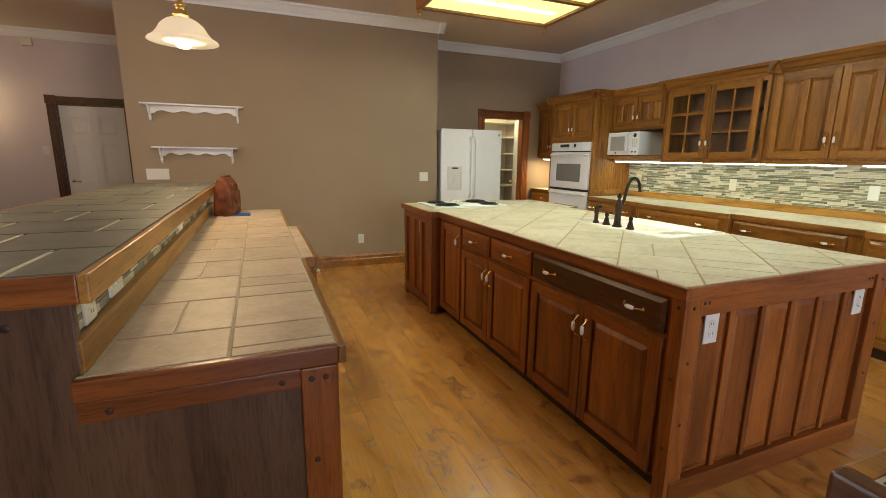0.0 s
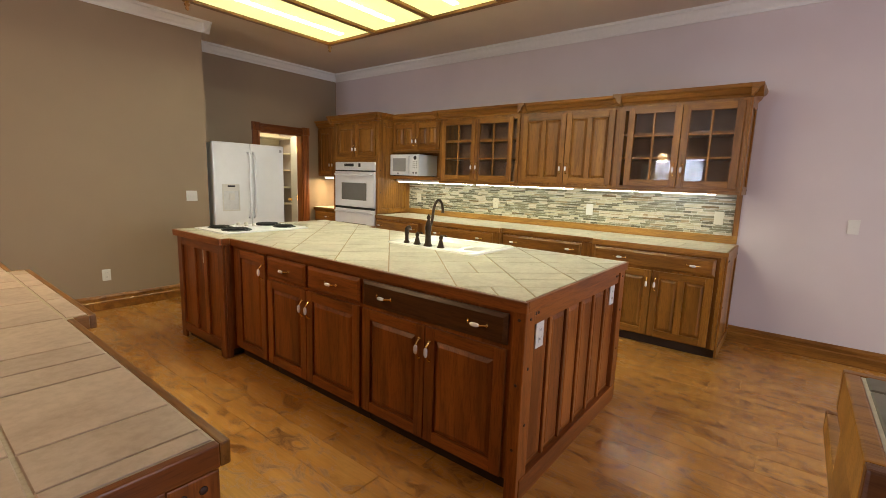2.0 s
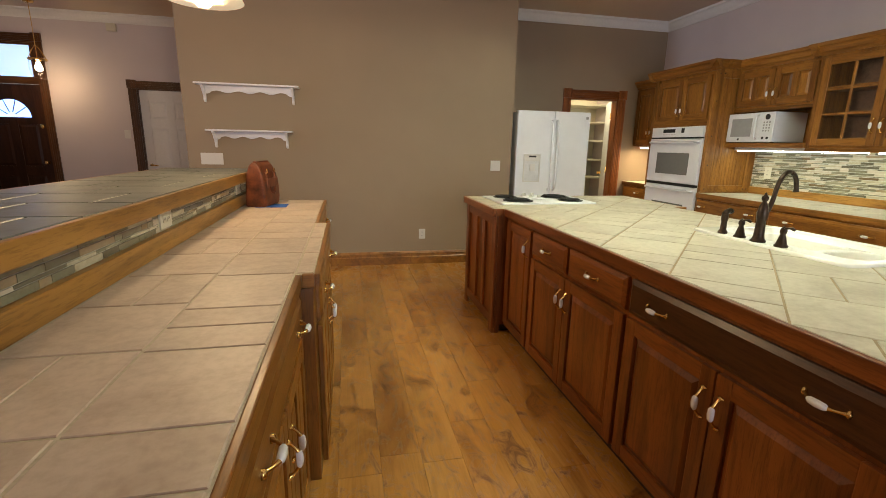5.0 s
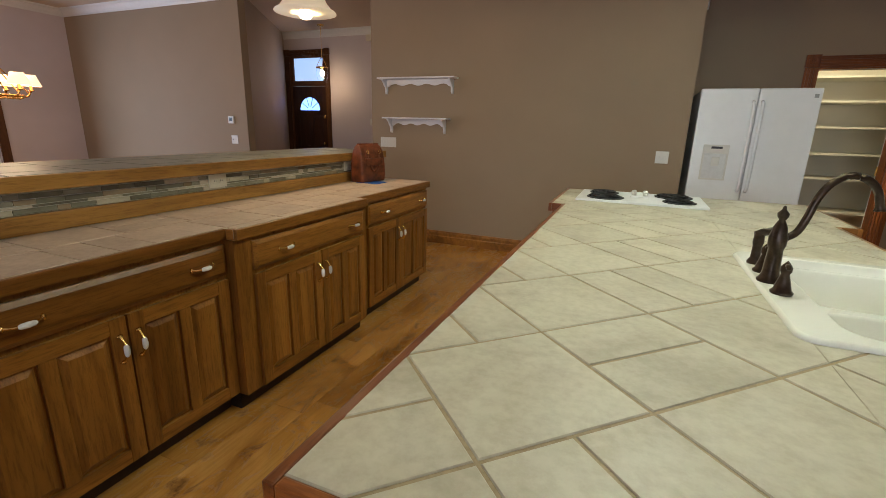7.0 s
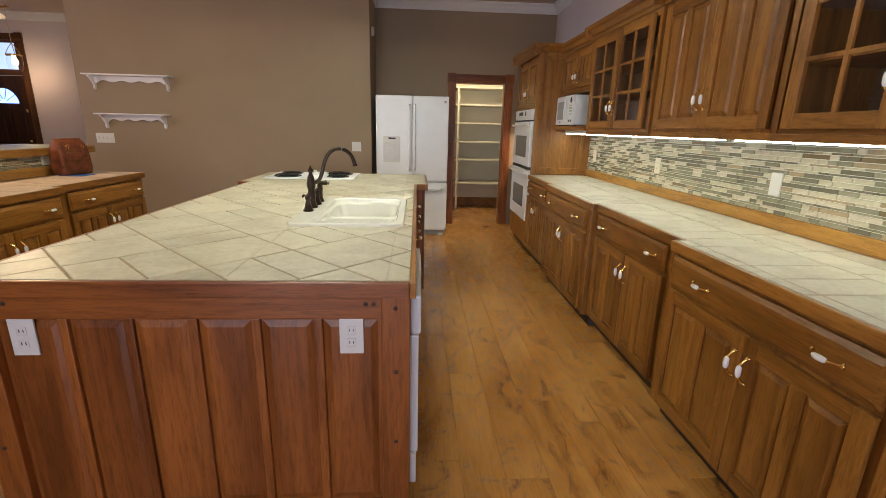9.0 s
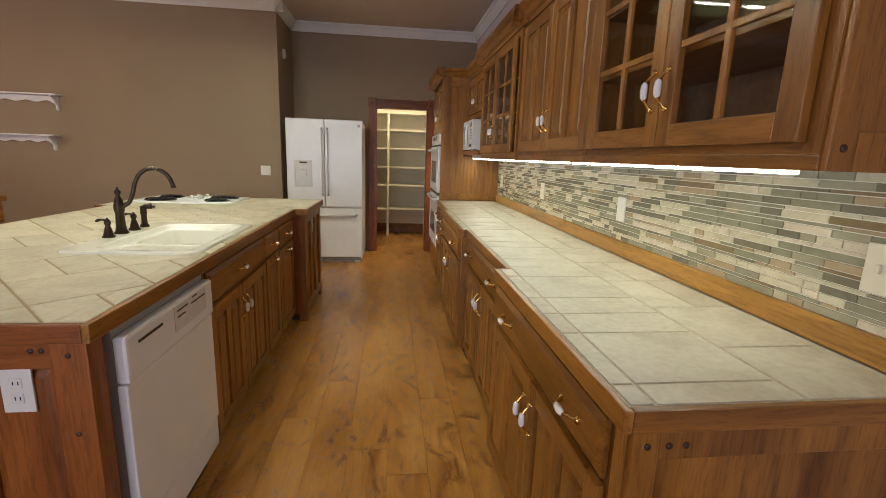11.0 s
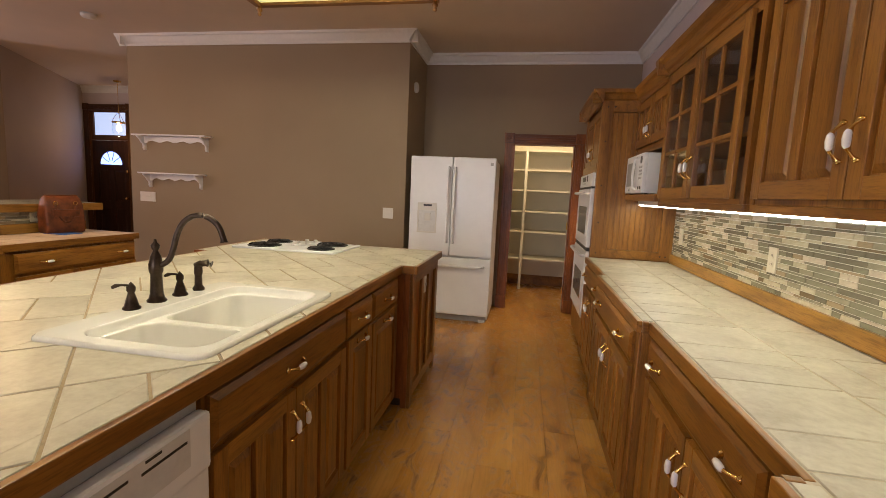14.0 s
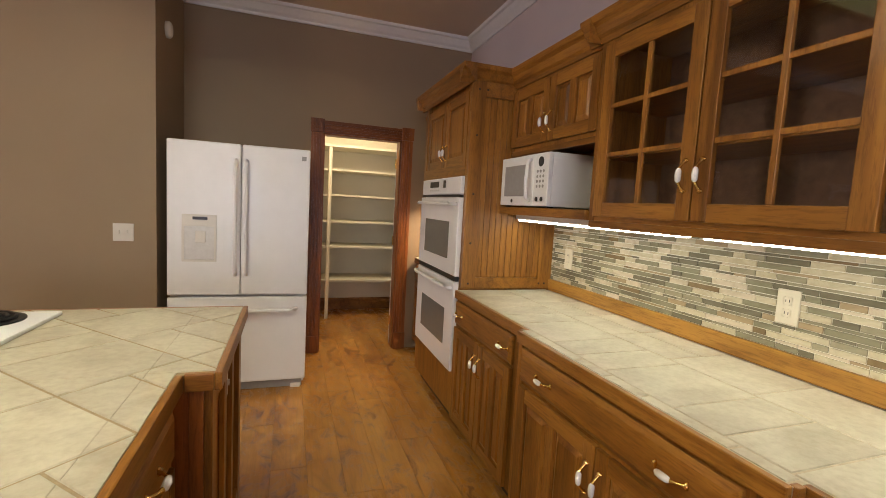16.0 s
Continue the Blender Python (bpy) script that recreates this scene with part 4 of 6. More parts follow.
pe = thing("peninsula_end_panel", "dark oak end panel of the peninsula with pegged posts", "cabinet panel")
part("panel", boxed(PB + 0.002, 0.15, 1.288, 1.298, 0.02, TOPP), GREYOAK, pe)
part("post", boxed(0.145, 0.236, 1.266, 1.299, 0.0, TOPP, 0.004), OAKR[2], pe)
part("top_rail", boxed(PB + 0.002, 0.145, 1.27, 1.288, TOPP - 0.05, TOPP, 0.003), OAKR[0], pe)
pegs(pe, [(0.17, 1.266, 0.83), (0.205, 1.266, 0.83), (0.175, 1.266, 0.6), (0.175, 1.266, 0.3), (0.10, 1.27, 0.83), (PB + 0.06, 1.27, 0.83)], "-y", 0.008)
# raised bar
BX0 = -0.93
kw = thing("bar_wall", "oak-clad half wall carrying the raised bar", "half wall")
part("core", boxed(PB - 0.16, PB - 0.012, 1.33, 4.50, 0, 1.09), TAUPE, kw)
part("end_board", boxed(-0.56, PB + 0.012, 1.30, 1.329, 0, 1.09, 0.003), GREYOAK, kw, "dark stained oak end board")
part("bead_strip", boxed(PB - 0.011, PB + 0.001, 1.33, 1.352, ZP + 0.1, 1.088), OAK[2], kw)
pegs(kw, [(PB - 0.10, 1.30, 1.03), (PB - 0.10, 1.30, 0.55)], "-y", 0.009)
part("backboard", boxed(PB - 0.011, PB + 0.02, 1.301, 4.49, ZP + 0.002, ZP + 0.078, 0.003), OAKLIT, kw, "oak strip behind the worktop")
bar = thing("bar_counter", "raised bar counter of grey slate tiles with an oak edge", "bar counter")
part("substrate", boxed(BX0 + 0.02, -0.27, 1.265, 4.60, 1.092, 1.138), GROUTS, bar)
for x0, x1, y0, y1, mm in ((-0.27, -0.25, 1.245, 4.62, [OAKLIT] * 3), (BX0, BX0 + 0.02, 1.245, 4.62, OAK), (BX0 + 0.02, -0.27, 1.245, 1.265, OAKR), (BX0 + 0.02, -0.27, 4.60, 4.62, OAK)):
    edge_strip(bar, x0, x1, y0, y1, 1.082, 1.143, mm)
xa, y = BX0 + 0.02, 1.265
for k in range(12):
    ye = min(1.56 + 0.298 * k, 4.60)
    cuts = [xa, -0.57, -0.27] if k % 2 else [xa, -0.70, -0.40, -0.27]
    for x0, x1 in zip(cuts, cuts[1:]):
        if ye - y > 0.03:
            tile_piece(bar, [rect(x0 + 0.005, x1 - 0.005, y + 0.004, ye - 0.004)], 1.136, 1.144, SLATE)
    # pale piece over the grey grout paints the lit stretch of this joint
    if k % 2 == 0 and ye - y > 0.1:
        part("grout_line", boxed(-0.4045, -0.3955, y + 0.02, ye - 0.03, 1.1375, 1.1425), GROUTL, bar, "grout between two slates, pale where light catches it")
    y = ye

# ---------------------------------------------------------------- sink, taps, cooktop


def round_loop(bm, cx, cy, hx, hy, r, z, seg=5):
    out = []
    for qx, qy, a0 in ((1, 1, 0), (-1, 1, 90), (-1, -1, 180), (1, -1, 270)):
        for k in range(seg + 1):
            a = radians(a0 + 90 * k / seg)
            out.append(bm.verts.new((cx + qx * (hx - r) + r * math.cos(a), cy + qy * (hy - r) + r * math.sin(a), z)))
    return out


def bridge(bm, a, b):
    n = len(a)
    for i in range(n):
        bm.faces.new((a[i], a[(i + 1) % n], b[(i + 1) % n], b[i]))


sink = thing("kitchen_sink", "cream enamel double-bowl sink set into the island worktop", "sink")
bm = bmesh.new()
scx, scy, shx, shy = (SX0 + SX1) / 2, (SY0 + SY1) / 2, (SX1 - SX0) / 2, (SY1 - SY0) / 2
zt = ZI + 0.016
low = round_loop(bm, scx, scy, shx, shy, 0.045, ZI + 0.0025)
out1 = round_loop(bm, scx, scy, shx - 0.001, shy - 0.001, 0.045, ZI + 0.010)
out2 = round_loop(bm, scx, scy, shx - 0.008, shy - 0.008, 0.042, zt)
bridge(bm, low, out1)
bridge(bm, out1, out2)


def ring_edges(bm, loop):
    return [bm.edges.get((loop[i], loop[(i + 1) % len(loop)])) or bm.edges.new((loop[i], loop[(i + 1) % len(loop)])) for i in range(len(loop))]


# one opening, with a low saddle between the two bowls
ocx, ohx = (SX0 + 0.105 + SX1 - 0.035) / 2, (SX1 - 0.035 - SX0 - 0.105) / 2
mouth = [round_loop(bm, ocx, scy, ohx - i_, shy - 0.045 - i_, 0.07, zt - d_) for i_, d_ in ((0, 0), (0.005, 0.006), (0.010, 0.030))]
bmesh.ops.triangle_fill(bm, use_beauty=True, edges=ring_edges(bm, out2) + ring_edges(bm, mouth[0]))
bridge(bm, mouth[0], mouth[1])
bridge(bm, mouth[1], mouth[2])
zs_ = zt - 0.030
fill = ring_edges(bm, mouth[2])
for by0_, by1_, depth_ in ((SY0 + 0.058, SY0 + 0.30, 0.15), (SY0 + 0.33, SY1 - 0.058, 0.19)):
    cy_, hy_, hx_ = (by0_ + by1_) / 2, (by1_ - by0_) / 2, ohx - 0.014
    loops = [round_loop(bm, ocx, cy_, hx_ - i_, hy_ - i_, r_, zs_ - d_) for i_, r_, d_ in ((0, 0.06, 0), (0.006, 0.06, 0.008), (0.02, 0.055, (depth_ - 0.03) * 0.75), (0.045, 0.05, (depth_ - 0.03) * 0.95), (0.09, 0.04, depth_ - 0.03))]
    for a, b in zip(loops, loops[1:]):
        bridge(bm, a, b)
    bm.faces.new(loops[-1])
    fill += ring_edges(bm, loops[0])
bmesh.ops.triangle_fill(bm, use_beauty=True, edges=fill)
basin = part("basin", bm, SINKM, sink)
for p in basin.data.polygons:
    p.use_smooth = abs(p.normal.z) < 0.98
for y in (SY0 + 0.18, SY0 + 0.55):
    part("drain", lathe(bmesh.new(), [(0.0, 0.0), (0.02, 0.001), (0.04, 0.004), (0.043, 0.0)], 18, (2.53, y, zt - (0.148 if y < SY0 + 0.3 else 0.188))), STEEL, sink, smooth=True)

FX, FYY, FZ = 2.28, 2.492, ZI + 0.0162
fa = thing("kitchen_tap", "oil-rubbed bronze gooseneck tap standing on the sink", "tap", at=pose(FX, FYY, FZ))
part("body", lathe(bmesh.new(), [(0.032, 0), (0.033, 0.006), (0.026, 0.014), (0.022, 0.03), (0.019, 0.10), (0.023, 0.112), (0.024, 0.135), (0.02, 0.15), (0.018, 0.165), (0.012, 0.178), (0.008, 0.186), (0.014, 0.196), (0.015, 0.206), (0.006, 0.216), (0.004, 0.226), (0, 0.228)], 18), BRONZE, fa, smooth=True)
arc = [(0.0, 0, 0.13), (0.02, 0, 0.135), (0.045, 0, 0.155), (0.062, 0, 0.20), (0.075, 0, 0.25), (0.10, 0, 0.295), (0.14, 0, 0.318), (0.18, 0, 0.312), (0.212, 0, 0.285), (0.228, 0, 0.245), (0.232, 0, 0.225)]
def eased(pts, n):
    """A smooth curve through the points."""
    out = []
    for i in range(len(pts) - 1):
        p = [Vector(pts[min(max(i + k, 0), len(pts) - 1)]) for k in (-1, 0, 1, 2)]
        for k in range(n):
            t = k / n
            out.append(tuple(0.5 * (2 * p[1] + (p[2] - p[0]) * t + (2 * p[0] - 5 * p[1] + 4 * p[2] - p[3]) * t ** 2 + (3 * p[1] - p[0] - 3 * p[2] + p[3]) * t ** 3)))
    return out + [tuple(pts[-1])]


smooth = eased([(x, z) for x, y, z in arc], 4)
part("spout", tube(bmesh.new(), [(x, 0.25 * x, z) for x, z in smooth], [0.0105] * (len(smooth) - 4) + [0.0108, 0.0112, 0.013, 0.0145], 12), BRONZE, fa, smooth=True)


def tap_handle(y):
    t = thing("tap_handle", "oil-rubbed bronze lever tap handle on the sink", "tap", "tap handles", pose(FX + 0.005, y, FZ))
    part("base", lathe(bmesh.new(), [(0.027, 0), (0.028, 0.006), (0.022, 0.012), (0.017, 0.032), (0.010, 0.056), (0.014, 0.064), (0.014, 0.076), (0.007, 0.086), (0.0, 0.094)], 16), BRONZE, t, smooth=True)
    part("lever", tube(bmesh.new(), [(0, 0, 0.078), (-0.004, -0.015, 0.084), (-0.007, -0.032, 0.088), (-0.01, -0.048, 0.088), (-0.012, -0.06, 0.084)], [0.006, 0.0045, 0.0045, 0.0075, 0.005], 8), BRONZE, t, smooth=True)


tap_handle(2.380)
tap_handle(2.598)
sp = thing("side_sprayer", "oil-rubbed bronze side sprayer on the sink", "tap", at=pose(FX + 0.003, 2.70, FZ))
part("stem", lathe(bmesh.new(), [(0.022, 0), (0.023, 0.008), (0.015, 0.02), (0.014, 0.06), (0.017, 0.075), (0.015, 0.10), (0.0, 0.105)], 14), BRONZE, sp, smooth=True)
part("head", tube(bmesh.new(), [(-0.012, -0.004, 0.10), (0.01, 0.004, 0.108), (0.035, 0.012, 0.112), (0.05, 0.016, 0.108)], [0.011, 0.014, 0.016, 0.013], 10), BRONZE, sp, smooth=True)

ck = thing("cooktop", "white electric coil cooktop set into the island worktop", "cooktop", at=pose(1.925, 4.205, ZI + 0.0025))
part("plate", boxed(-0.385, 0.385, -0.255, 0.255, 0, 0.014, 0.005), ENAMEL, ck)
part("console", boxed(-0.06, 0.06, -0.02, 0.25, 0.0145, 0.02, 0.002), ENAMEL, ck)
for x, y, r in ((-0.23, 0.12, 0.085), (-0.21, -0.12, 0.105), (0.21, 0.12, 0.105), (0.23, -0.12, 0.085)):
    e = part("burner", lathe(bmesh.new(), [(r + 0.012, 0.0145), (r + 0.012, 0.019), (r, 0.017), (r * 0.5, 0.0155), (0, 0.0155)], 24, (x, y, 0)), COIL, ck, "black coil burner", True)
    pts = []
    for i in range(46):
        a = i * 0.5
        rr = r * (0.22 + 0.75 * i / 45)
        pts.append((x + rr * math.cos(a), y + rr * math.sin(a), 0.024))
    part("coil", tube(bmesh.new(), pts, 0.006, 6), COIL, e, smooth=True)
for i in range(4):
    part("knob", lathe(bmesh.new(), [(0.016, 0.02), (0.015, 0.036), (0.012, 0.039), (0, 0.039)], 12, (-0.036 + 0.024 * (i % 2) * 3, 0.05 + 0.07 * (i // 2) * 2, 0)), PLATE, ck, "white knob", True)

# ---------------------------------------------------------------- appliances
fr = thing("refrigerator", "white french-door refrigerator with a water dispenser and bottom freezer", "refrigerator", at=pose(2.345, 5.815, 0))
part("body", boxed(0.004, 0.896, 0.075, 0.77, 0.03, 1.745, 0.006), ENAMEL, fr)
part("grille", boxed(0.02, 0.88, 0.05, 0.074, 0.005, 0.07), GREYP, fr)
for x in (0.03, 0.80):
    part("foot", boxed(x, x + 0.07, 0.03, 0.09, 0, 0.03, 0.004), PLATE, fr)
dl = part("door", boxed(0.0, 0.449, 0.0, 0.07, 0.715, 1.76, 0.012), ENAMEL, fr)
dr = part("door", boxed(0.454, 0.903, 0.0, 0.07, 0.715, 1.76, 0.012), ENAMEL, fr)
fz = part("freezer_drawer", boxed(0.0, 0.903, 0.0, 0.07, 0.075, 0.70, 0.012), ENAMEL, fr)
for par, x in ((dl, 0.418), (dr, 0.484)):
    part("handle", tube(bmesh.new(), [(x, 0.002, 0.86), (x, -0.035, 0.88), (x, -0.05, 0.95), (x, -0.056, 1.2), (x, -0.05, 1.56), (x, -0.035, 1.63), (x, 0.002, 1.65)], [0.014, 0.014, 0.013, 0.013, 0.013, 0.014, 0.014], 10), ENAMEL, par, smooth=True)
part("handle", tube(bmesh.new(), [(0.07, 0.002, 0.615), (0.08, -0.035, 0.615), (0.12, -0.05, 0.612), (0.45, -0.055, 0.61), (0.78, -0.05, 0.612), (0.82, -0.035, 0.615), (0.83, 0.002, 0.615)], 0.014, 10), ENAMEL, fz, smooth=True)
bm = boxed(0.09, 0.30, -0.006, 0.001, 1.19, 1.27, 0.003)
part("dispenser_panel", bm, PLATE, dl, "white dispenser control panel")
part("display", boxed(0.155, 0.245, -0.008, -0.0055, 1.235, 1.255), BLACK, dl, "black display")
bm = boxed(0.09, 0.105, -0.006, 0.001, 0.95, 1.19)
box(bm, 0.285, 0.30, -0.006, 0.001, 0.95, 1.19)
box(bm, 0.105, 0.285, -0.008, 0.001, 0.95, 0.965)
part("dispenser_frame", bm, PLATE, dl)
part("dispenser_recess", boxed(0.106, 0.284, -0.003, 0.0015, 0.966, 1.189), LIGHTG, dl, "shaded pale grey dispenser recess")
part("dispenser_paddle", boxed(0.17, 0.235, -0.012, -0.0035, 1.08, 1.16, 0.004), PLATE, dl)
part("badge", boxed(0.845, 0.875, -0.003, 0.0, 1.68, 1.71), GREYP, dr, "small grey badge")

ov = thing("double_oven", "white built-in double wall oven with grey windows", "oven", at=pose(TF, TW1, 0, 0, 0, RE))
ox0, ox1 = 0.065, tw - 0.025
part("body", boxed(ox0 + 0.01, ox1 - 0.01, 0.004, 0.5, 0.37, 1.60), ENAMEL, ov)
cp = part("control_panel", boxed(ox0, ox1, -0.022, 0.003, 1.495, 1.605, 0.004), ENAMEL, ov)
part("display", boxed(ox0 + 0.20, ox0 + 0.40, -0.0245, -0.0225, 1.545, 1.585), BLACK, cp, "black clock display")
part("knob", boxed(ox0 + 0.50, ox0 + 0.545, -0.026, -0.0225, 1.54, 1.59, 0.002), BLACK, cp)
for i in range(5):
    part("button", boxed(ox0 + 0.2 + i * 0.045, ox0 + 0.23 + i * 0.045, -0.024, -0.0225, 1.518, 1.53), LIGHTG, cp)
for za, zb in ((0.985, 1.475), (0.375, 0.95)):
    od = part("oven_door", boxed(ox0, ox1, -0.03, 0.003, za, zb, 0.006), ENAMEL, ov)
    zc = (za + zb) / 2 - 0.03
    part("window", boxed(ox0 + 0.15, ox1 - 0.15, -0.032, -0.0302, zc - 0.12, zc + 0.12), GREYG, od, "grey oven window")
    part("handle", tube(bmesh.new(), [(ox0 + 0.03, -0.03, zb - 0.04), (ox0 + 0.035, -0.06, zb - 0.04), (ox0 + 0.08, -0.07, zb - 0.04), (ox1 - 0.08, -0.07, zb - 0.04), (ox1 - 0.035, -0.06, zb - 0.04), (ox1 - 0.03, -0.03, zb - 0.04)], 0.013, 8), ENAMEL, od, smooth=True)
for z in (0.953, 1.478):
    part("gap_trim", boxed(ox0 + 0.004, ox1 - 0.004, -0.024, 0.002, z, z + (0.029 if z < 1 else 0.014)), BLACK, ov, "black vent slot")

mw = thing("microwave", "white microwave oven on the oak shelf", "microwave", at=pose(4.36, 4.955, 1.436, 0, 0, RE))
part("case", boxed(0, 0.53, 0.012, 0.36, 0.008, 0.285, 0.004), ENAMEL, mw)
md = part("door", boxed(0, 0.385, -0.012, 0.011, 0.008, 0.285, 0.004), ENAMEL, mw)
part("window", boxed(0.05, 0.29, -0.0145, -0.0122, 0.06, 0.235, 0.001), GREYP, md, "pale grey mesh window")
part("handle", tube(bmesh.new(), [(0.352, -0.012, 0.035), (0.352, -0.035, 0.05), (0.352, -0.042, 0.14), (0.352, -0.035, 0.245), (0.352, -0.012, 0.26)], 0.009, 8), ENAMEL, md, smooth=True)
part("badge", lathe(bmesh.new(), [(0.011, 0), (0.011, 0.002), (0, 0.002)], 12), BLACK, md).matrix_local = pose(0.15, -0.012, 0.035, 90)
mp_ = part("control_panel", boxed(0.387, 0.53, -0.012, 0.011, 0.008, 0.285, 0.004), ENAMEL, mw)
part("display", lathe(bmesh.new(), [(0.026, 0), (0.026, 0.002), (0, 0.0025)], 18), BLACK, mp_, "black round display").matrix_local = pose(0.455, -0.012, 0.24, 90)
for i in range(12):
    part("button", lathe(bmesh.new(), [(0.008, 0), (0.008, 0.002), (0, 0.002)], 8), GREYP, mp_).matrix_local = pose(0.425 + 0.03 * (i % 3), -0.012, 0.19 - 0.026 * (i // 3), 90)
for i in range(2):
    part("dial", lathe(bmesh.new(), [(0.012, 0), (0.012, 0.004), (0, 0.005)], 10), BLACK, mp_).matrix_local = pose(0.43 + 0.05 * i, -0.012, 0.045, 90)
for x in (0.03, 0.5):
    for y in (0.03, 0.33):
        part("foot", boxed(x - 0.012, x + 0.012, y - 0.012, y + 0.012, -0.0005, 0.008), BLACK, mw)

dw = thing("dishwasher", "white dishwasher built into the island", "dishwasher", at=pose(XE + 0.012, 1.395, 0, 0, 0, RW))
part("tub", boxed(0.004, 0.607, 0.002, 0.55, 0.1, 0.865), GREYP, dw)
part("door", boxed(0.0, 0.61, -0.028, 0.001, 0.235, 0.70, 0.006), ENAMEL, dw)
dp = part("control_panel", boxed(0.0, 0.61, -0.036, 0.001, 0.703, 0.845, 0.010), ENAMEL, dw)
part("kick_panel", boxed(0.0, 0.61, -0.022, 0.001, 0.10, 0.228, 0.005), ENAMEL, dw)
part("toe_board", boxed(0.01, 0.60, 0.03, 0.05, 0.0, 0.10), TOE, dw)
part("latch_slot", boxed(0.06, 0.20, -0.0385, -0.0362, 0.805, 0.813), BLACK, dp)
part("label_field", boxed(0.28, 0.54, -0.0375, -0.0362, 0.745, 0.835), LIGHTG, dp, "pale grey printed field")
for x0, x1, z in ((0.30, 0.38, 0.812), (0.30, 0.36, 0.79), (0.41, 0.53, 0.805), (0.42, 0.46, 0.825)):
    part("print_bar", boxed(x0, x1, -0.0385, -0.0376, z, z + 0.006), BLACK, dp)

# ---------------------------------------------------------------- ceiling light and lamps
LX0, LX1, LY0, LY1, LZ = 1.495, 2.885, 1.645, 4.36, 2.69
cl = thing("ceiling_light", "wide oak-framed fluorescent ceiling light with yellowed panels", "ceiling light")
for x0, x1, y0, y1 in ((LX0, LX0 + 0.05, LY0, LY1), (LX1 - 0.05, LX1, LY0, LY1)):
    part("side_board", boxed(x0, x1, y0, y1, LZ, H - 0.002, 0.004), OAK[1], cl)
for y0 in (LY0, LY1 - 0.05):
    part("end_board", boxed(LX0 + 0.05, LX1 - 0.05, y0, y0 + 0.05, LZ + 0.002, H - 0.002, 0.004), OAK[0], cl)
pl = (LY1 - LY0 - 0.05) / 4
for i in range(4):
    ya = LY0 + 0.05 + pl * i
    if i:
        part("cross_bar", boxed(LX0 + 0.05, LX1 - 0.05, ya - 0.05, ya, LZ + 0.001, LZ + 0.04, 0.004), OAK[0], cl)
    part("diffuser", boxed(LX0 + 0.051, LX1 - 0.051, ya + 0.001, ya + pl - 0.051, LZ + 0.022, LZ + 0.027), DIFFUSER, cl, "lit yellowed plastic panel")
    ym = ya + (pl - 0.05) / 2
    part("tube", boxed(LX0 + 0.15, LX1 - 0.15, ym - 0.025, ym + 0.025, LZ + 0.019, LZ + 0.0215), TUBE, cl, "lit fluorescent tube")
for x in (LX0 + 0.025, LX1 - 0.025):
    for y in (LY0 + 0.025, LY1 - 0.025):
        part("finial", lathe(bmesh.new(), [(0, -0.065), (0.010, -0.06), (0.016, -0.048), (0.008, -0.036), (0.02, -0.026), (0.022, -0.015), (0.012, -0.008), (0.02, 0.0)], 14, (x, y, LZ)), OAK[2], cl, smooth=True)


def chain(parent, x, y, z0, z1, mat, r=0.004):
    part("chain", tube(bmesh.new(), [(x, y, z0), (x + 0.002, y, (z0 + z1) / 2), (x, y, z1)], r, 6), mat, parent)
    part("ceiling_rose", lathe(bmesh.new(), [(0.05, -0.025), (0.06, -0.005), (0.06, 0)], 18, (x, y, z1)), mat, parent, smooth=True)


pn = thing("pendant_lamp", "lit pendant lamp with a white bell glass shade and brass cap", "pendant lamp")
px, py, pz = -0.31, 3.65, 2.135
sh = [(0.205, -0.05), (0.2, -0.04), (0.17, -0.022), (0.148, 0.005), (0.125, 0.045), (0.09, 0.075), (0.05, 0.092), (0.045, 0.096), (0.04, 0.09), (0.085, 0.068), (0.118, 0.038), (0.138, 0.0), (0.162, -0.028), (0.195, -0.048)]
part("shade", lathe(bmesh.new(), sh, 32, (px, py, pz)), SHADEM, pn, "lit frosted white glass shade", True)
part("bulb", lathe(bmesh.new(), [(0.0, -0.09), (0.03, -0.085), (0.055, -0.055), (0.06, -0.03), (0.045, 0.0), (0.02, 0.03)], 18, (px, py, pz)), BULB, pn, "lit round bulb", True)
part("cap", lathe(bmesh.new(), [(0.052, 0.1), (0.055, 0.108), (0.03, 0.125), (0.028, 0.15), (0.036, 0.155), (0.036, 0.175), (0.015, 0.185), (0.015, 0.2), (0.022, 0.205), (0.012, 0.22), (0, 0.23)], 18, (px, py, pz)), BRASS, pn, "brass cap", True)
chain(pn, px, py, pz + 0.22, H - 0.002, BRASS)

en = thing("entry_lantern", "small lit brass and glass lantern hanging in the entry", "pendant lamp")
ex_, ey_, ez_ = -3.44, 7.92, 2.235
part("glass_jar", lathe(bmesh.new(), [(0.0, -0.15), (0.06, -0.145), (0.09, -0.09), (0.1, 0.0), (0.095, 0.08)], 18, (ex_, ey_, ez_)), GLASS, en, "clear glass jar", True)
part("bulb", lathe(bmesh.new(), [(0.0, -0.06), (0.038, -0.035), (0.042, 0.0), (0.02, 0.05), (0.014, 0.07)], 12, (ex_, ey_, ez_)), BULB, en, "lit bulb", True)
part("ring", lathe(bmesh.new(), [(0.096, 0.08), (0.105, 0.085), (0.105, 0.1), (0.092, 0.105)], 18, (ex_, ey_, ez_)), BRASS, en, smooth=True)
for k in range(3):
    a = 2 * math.pi * k / 3
    part("arm", tube(bmesh.new(), [(ex_ + 0.1 * math.cos(a), ey_ + 0.1 * math.sin(a), ez_ + 0.1), (ex_ + 0.05 * math.cos(a), ey_ + 0.05 * math.sin(a), ez_ + 0.2), (ex_, ey_, ez_ + 0.27)], 0.005, 6), BRASS, en)
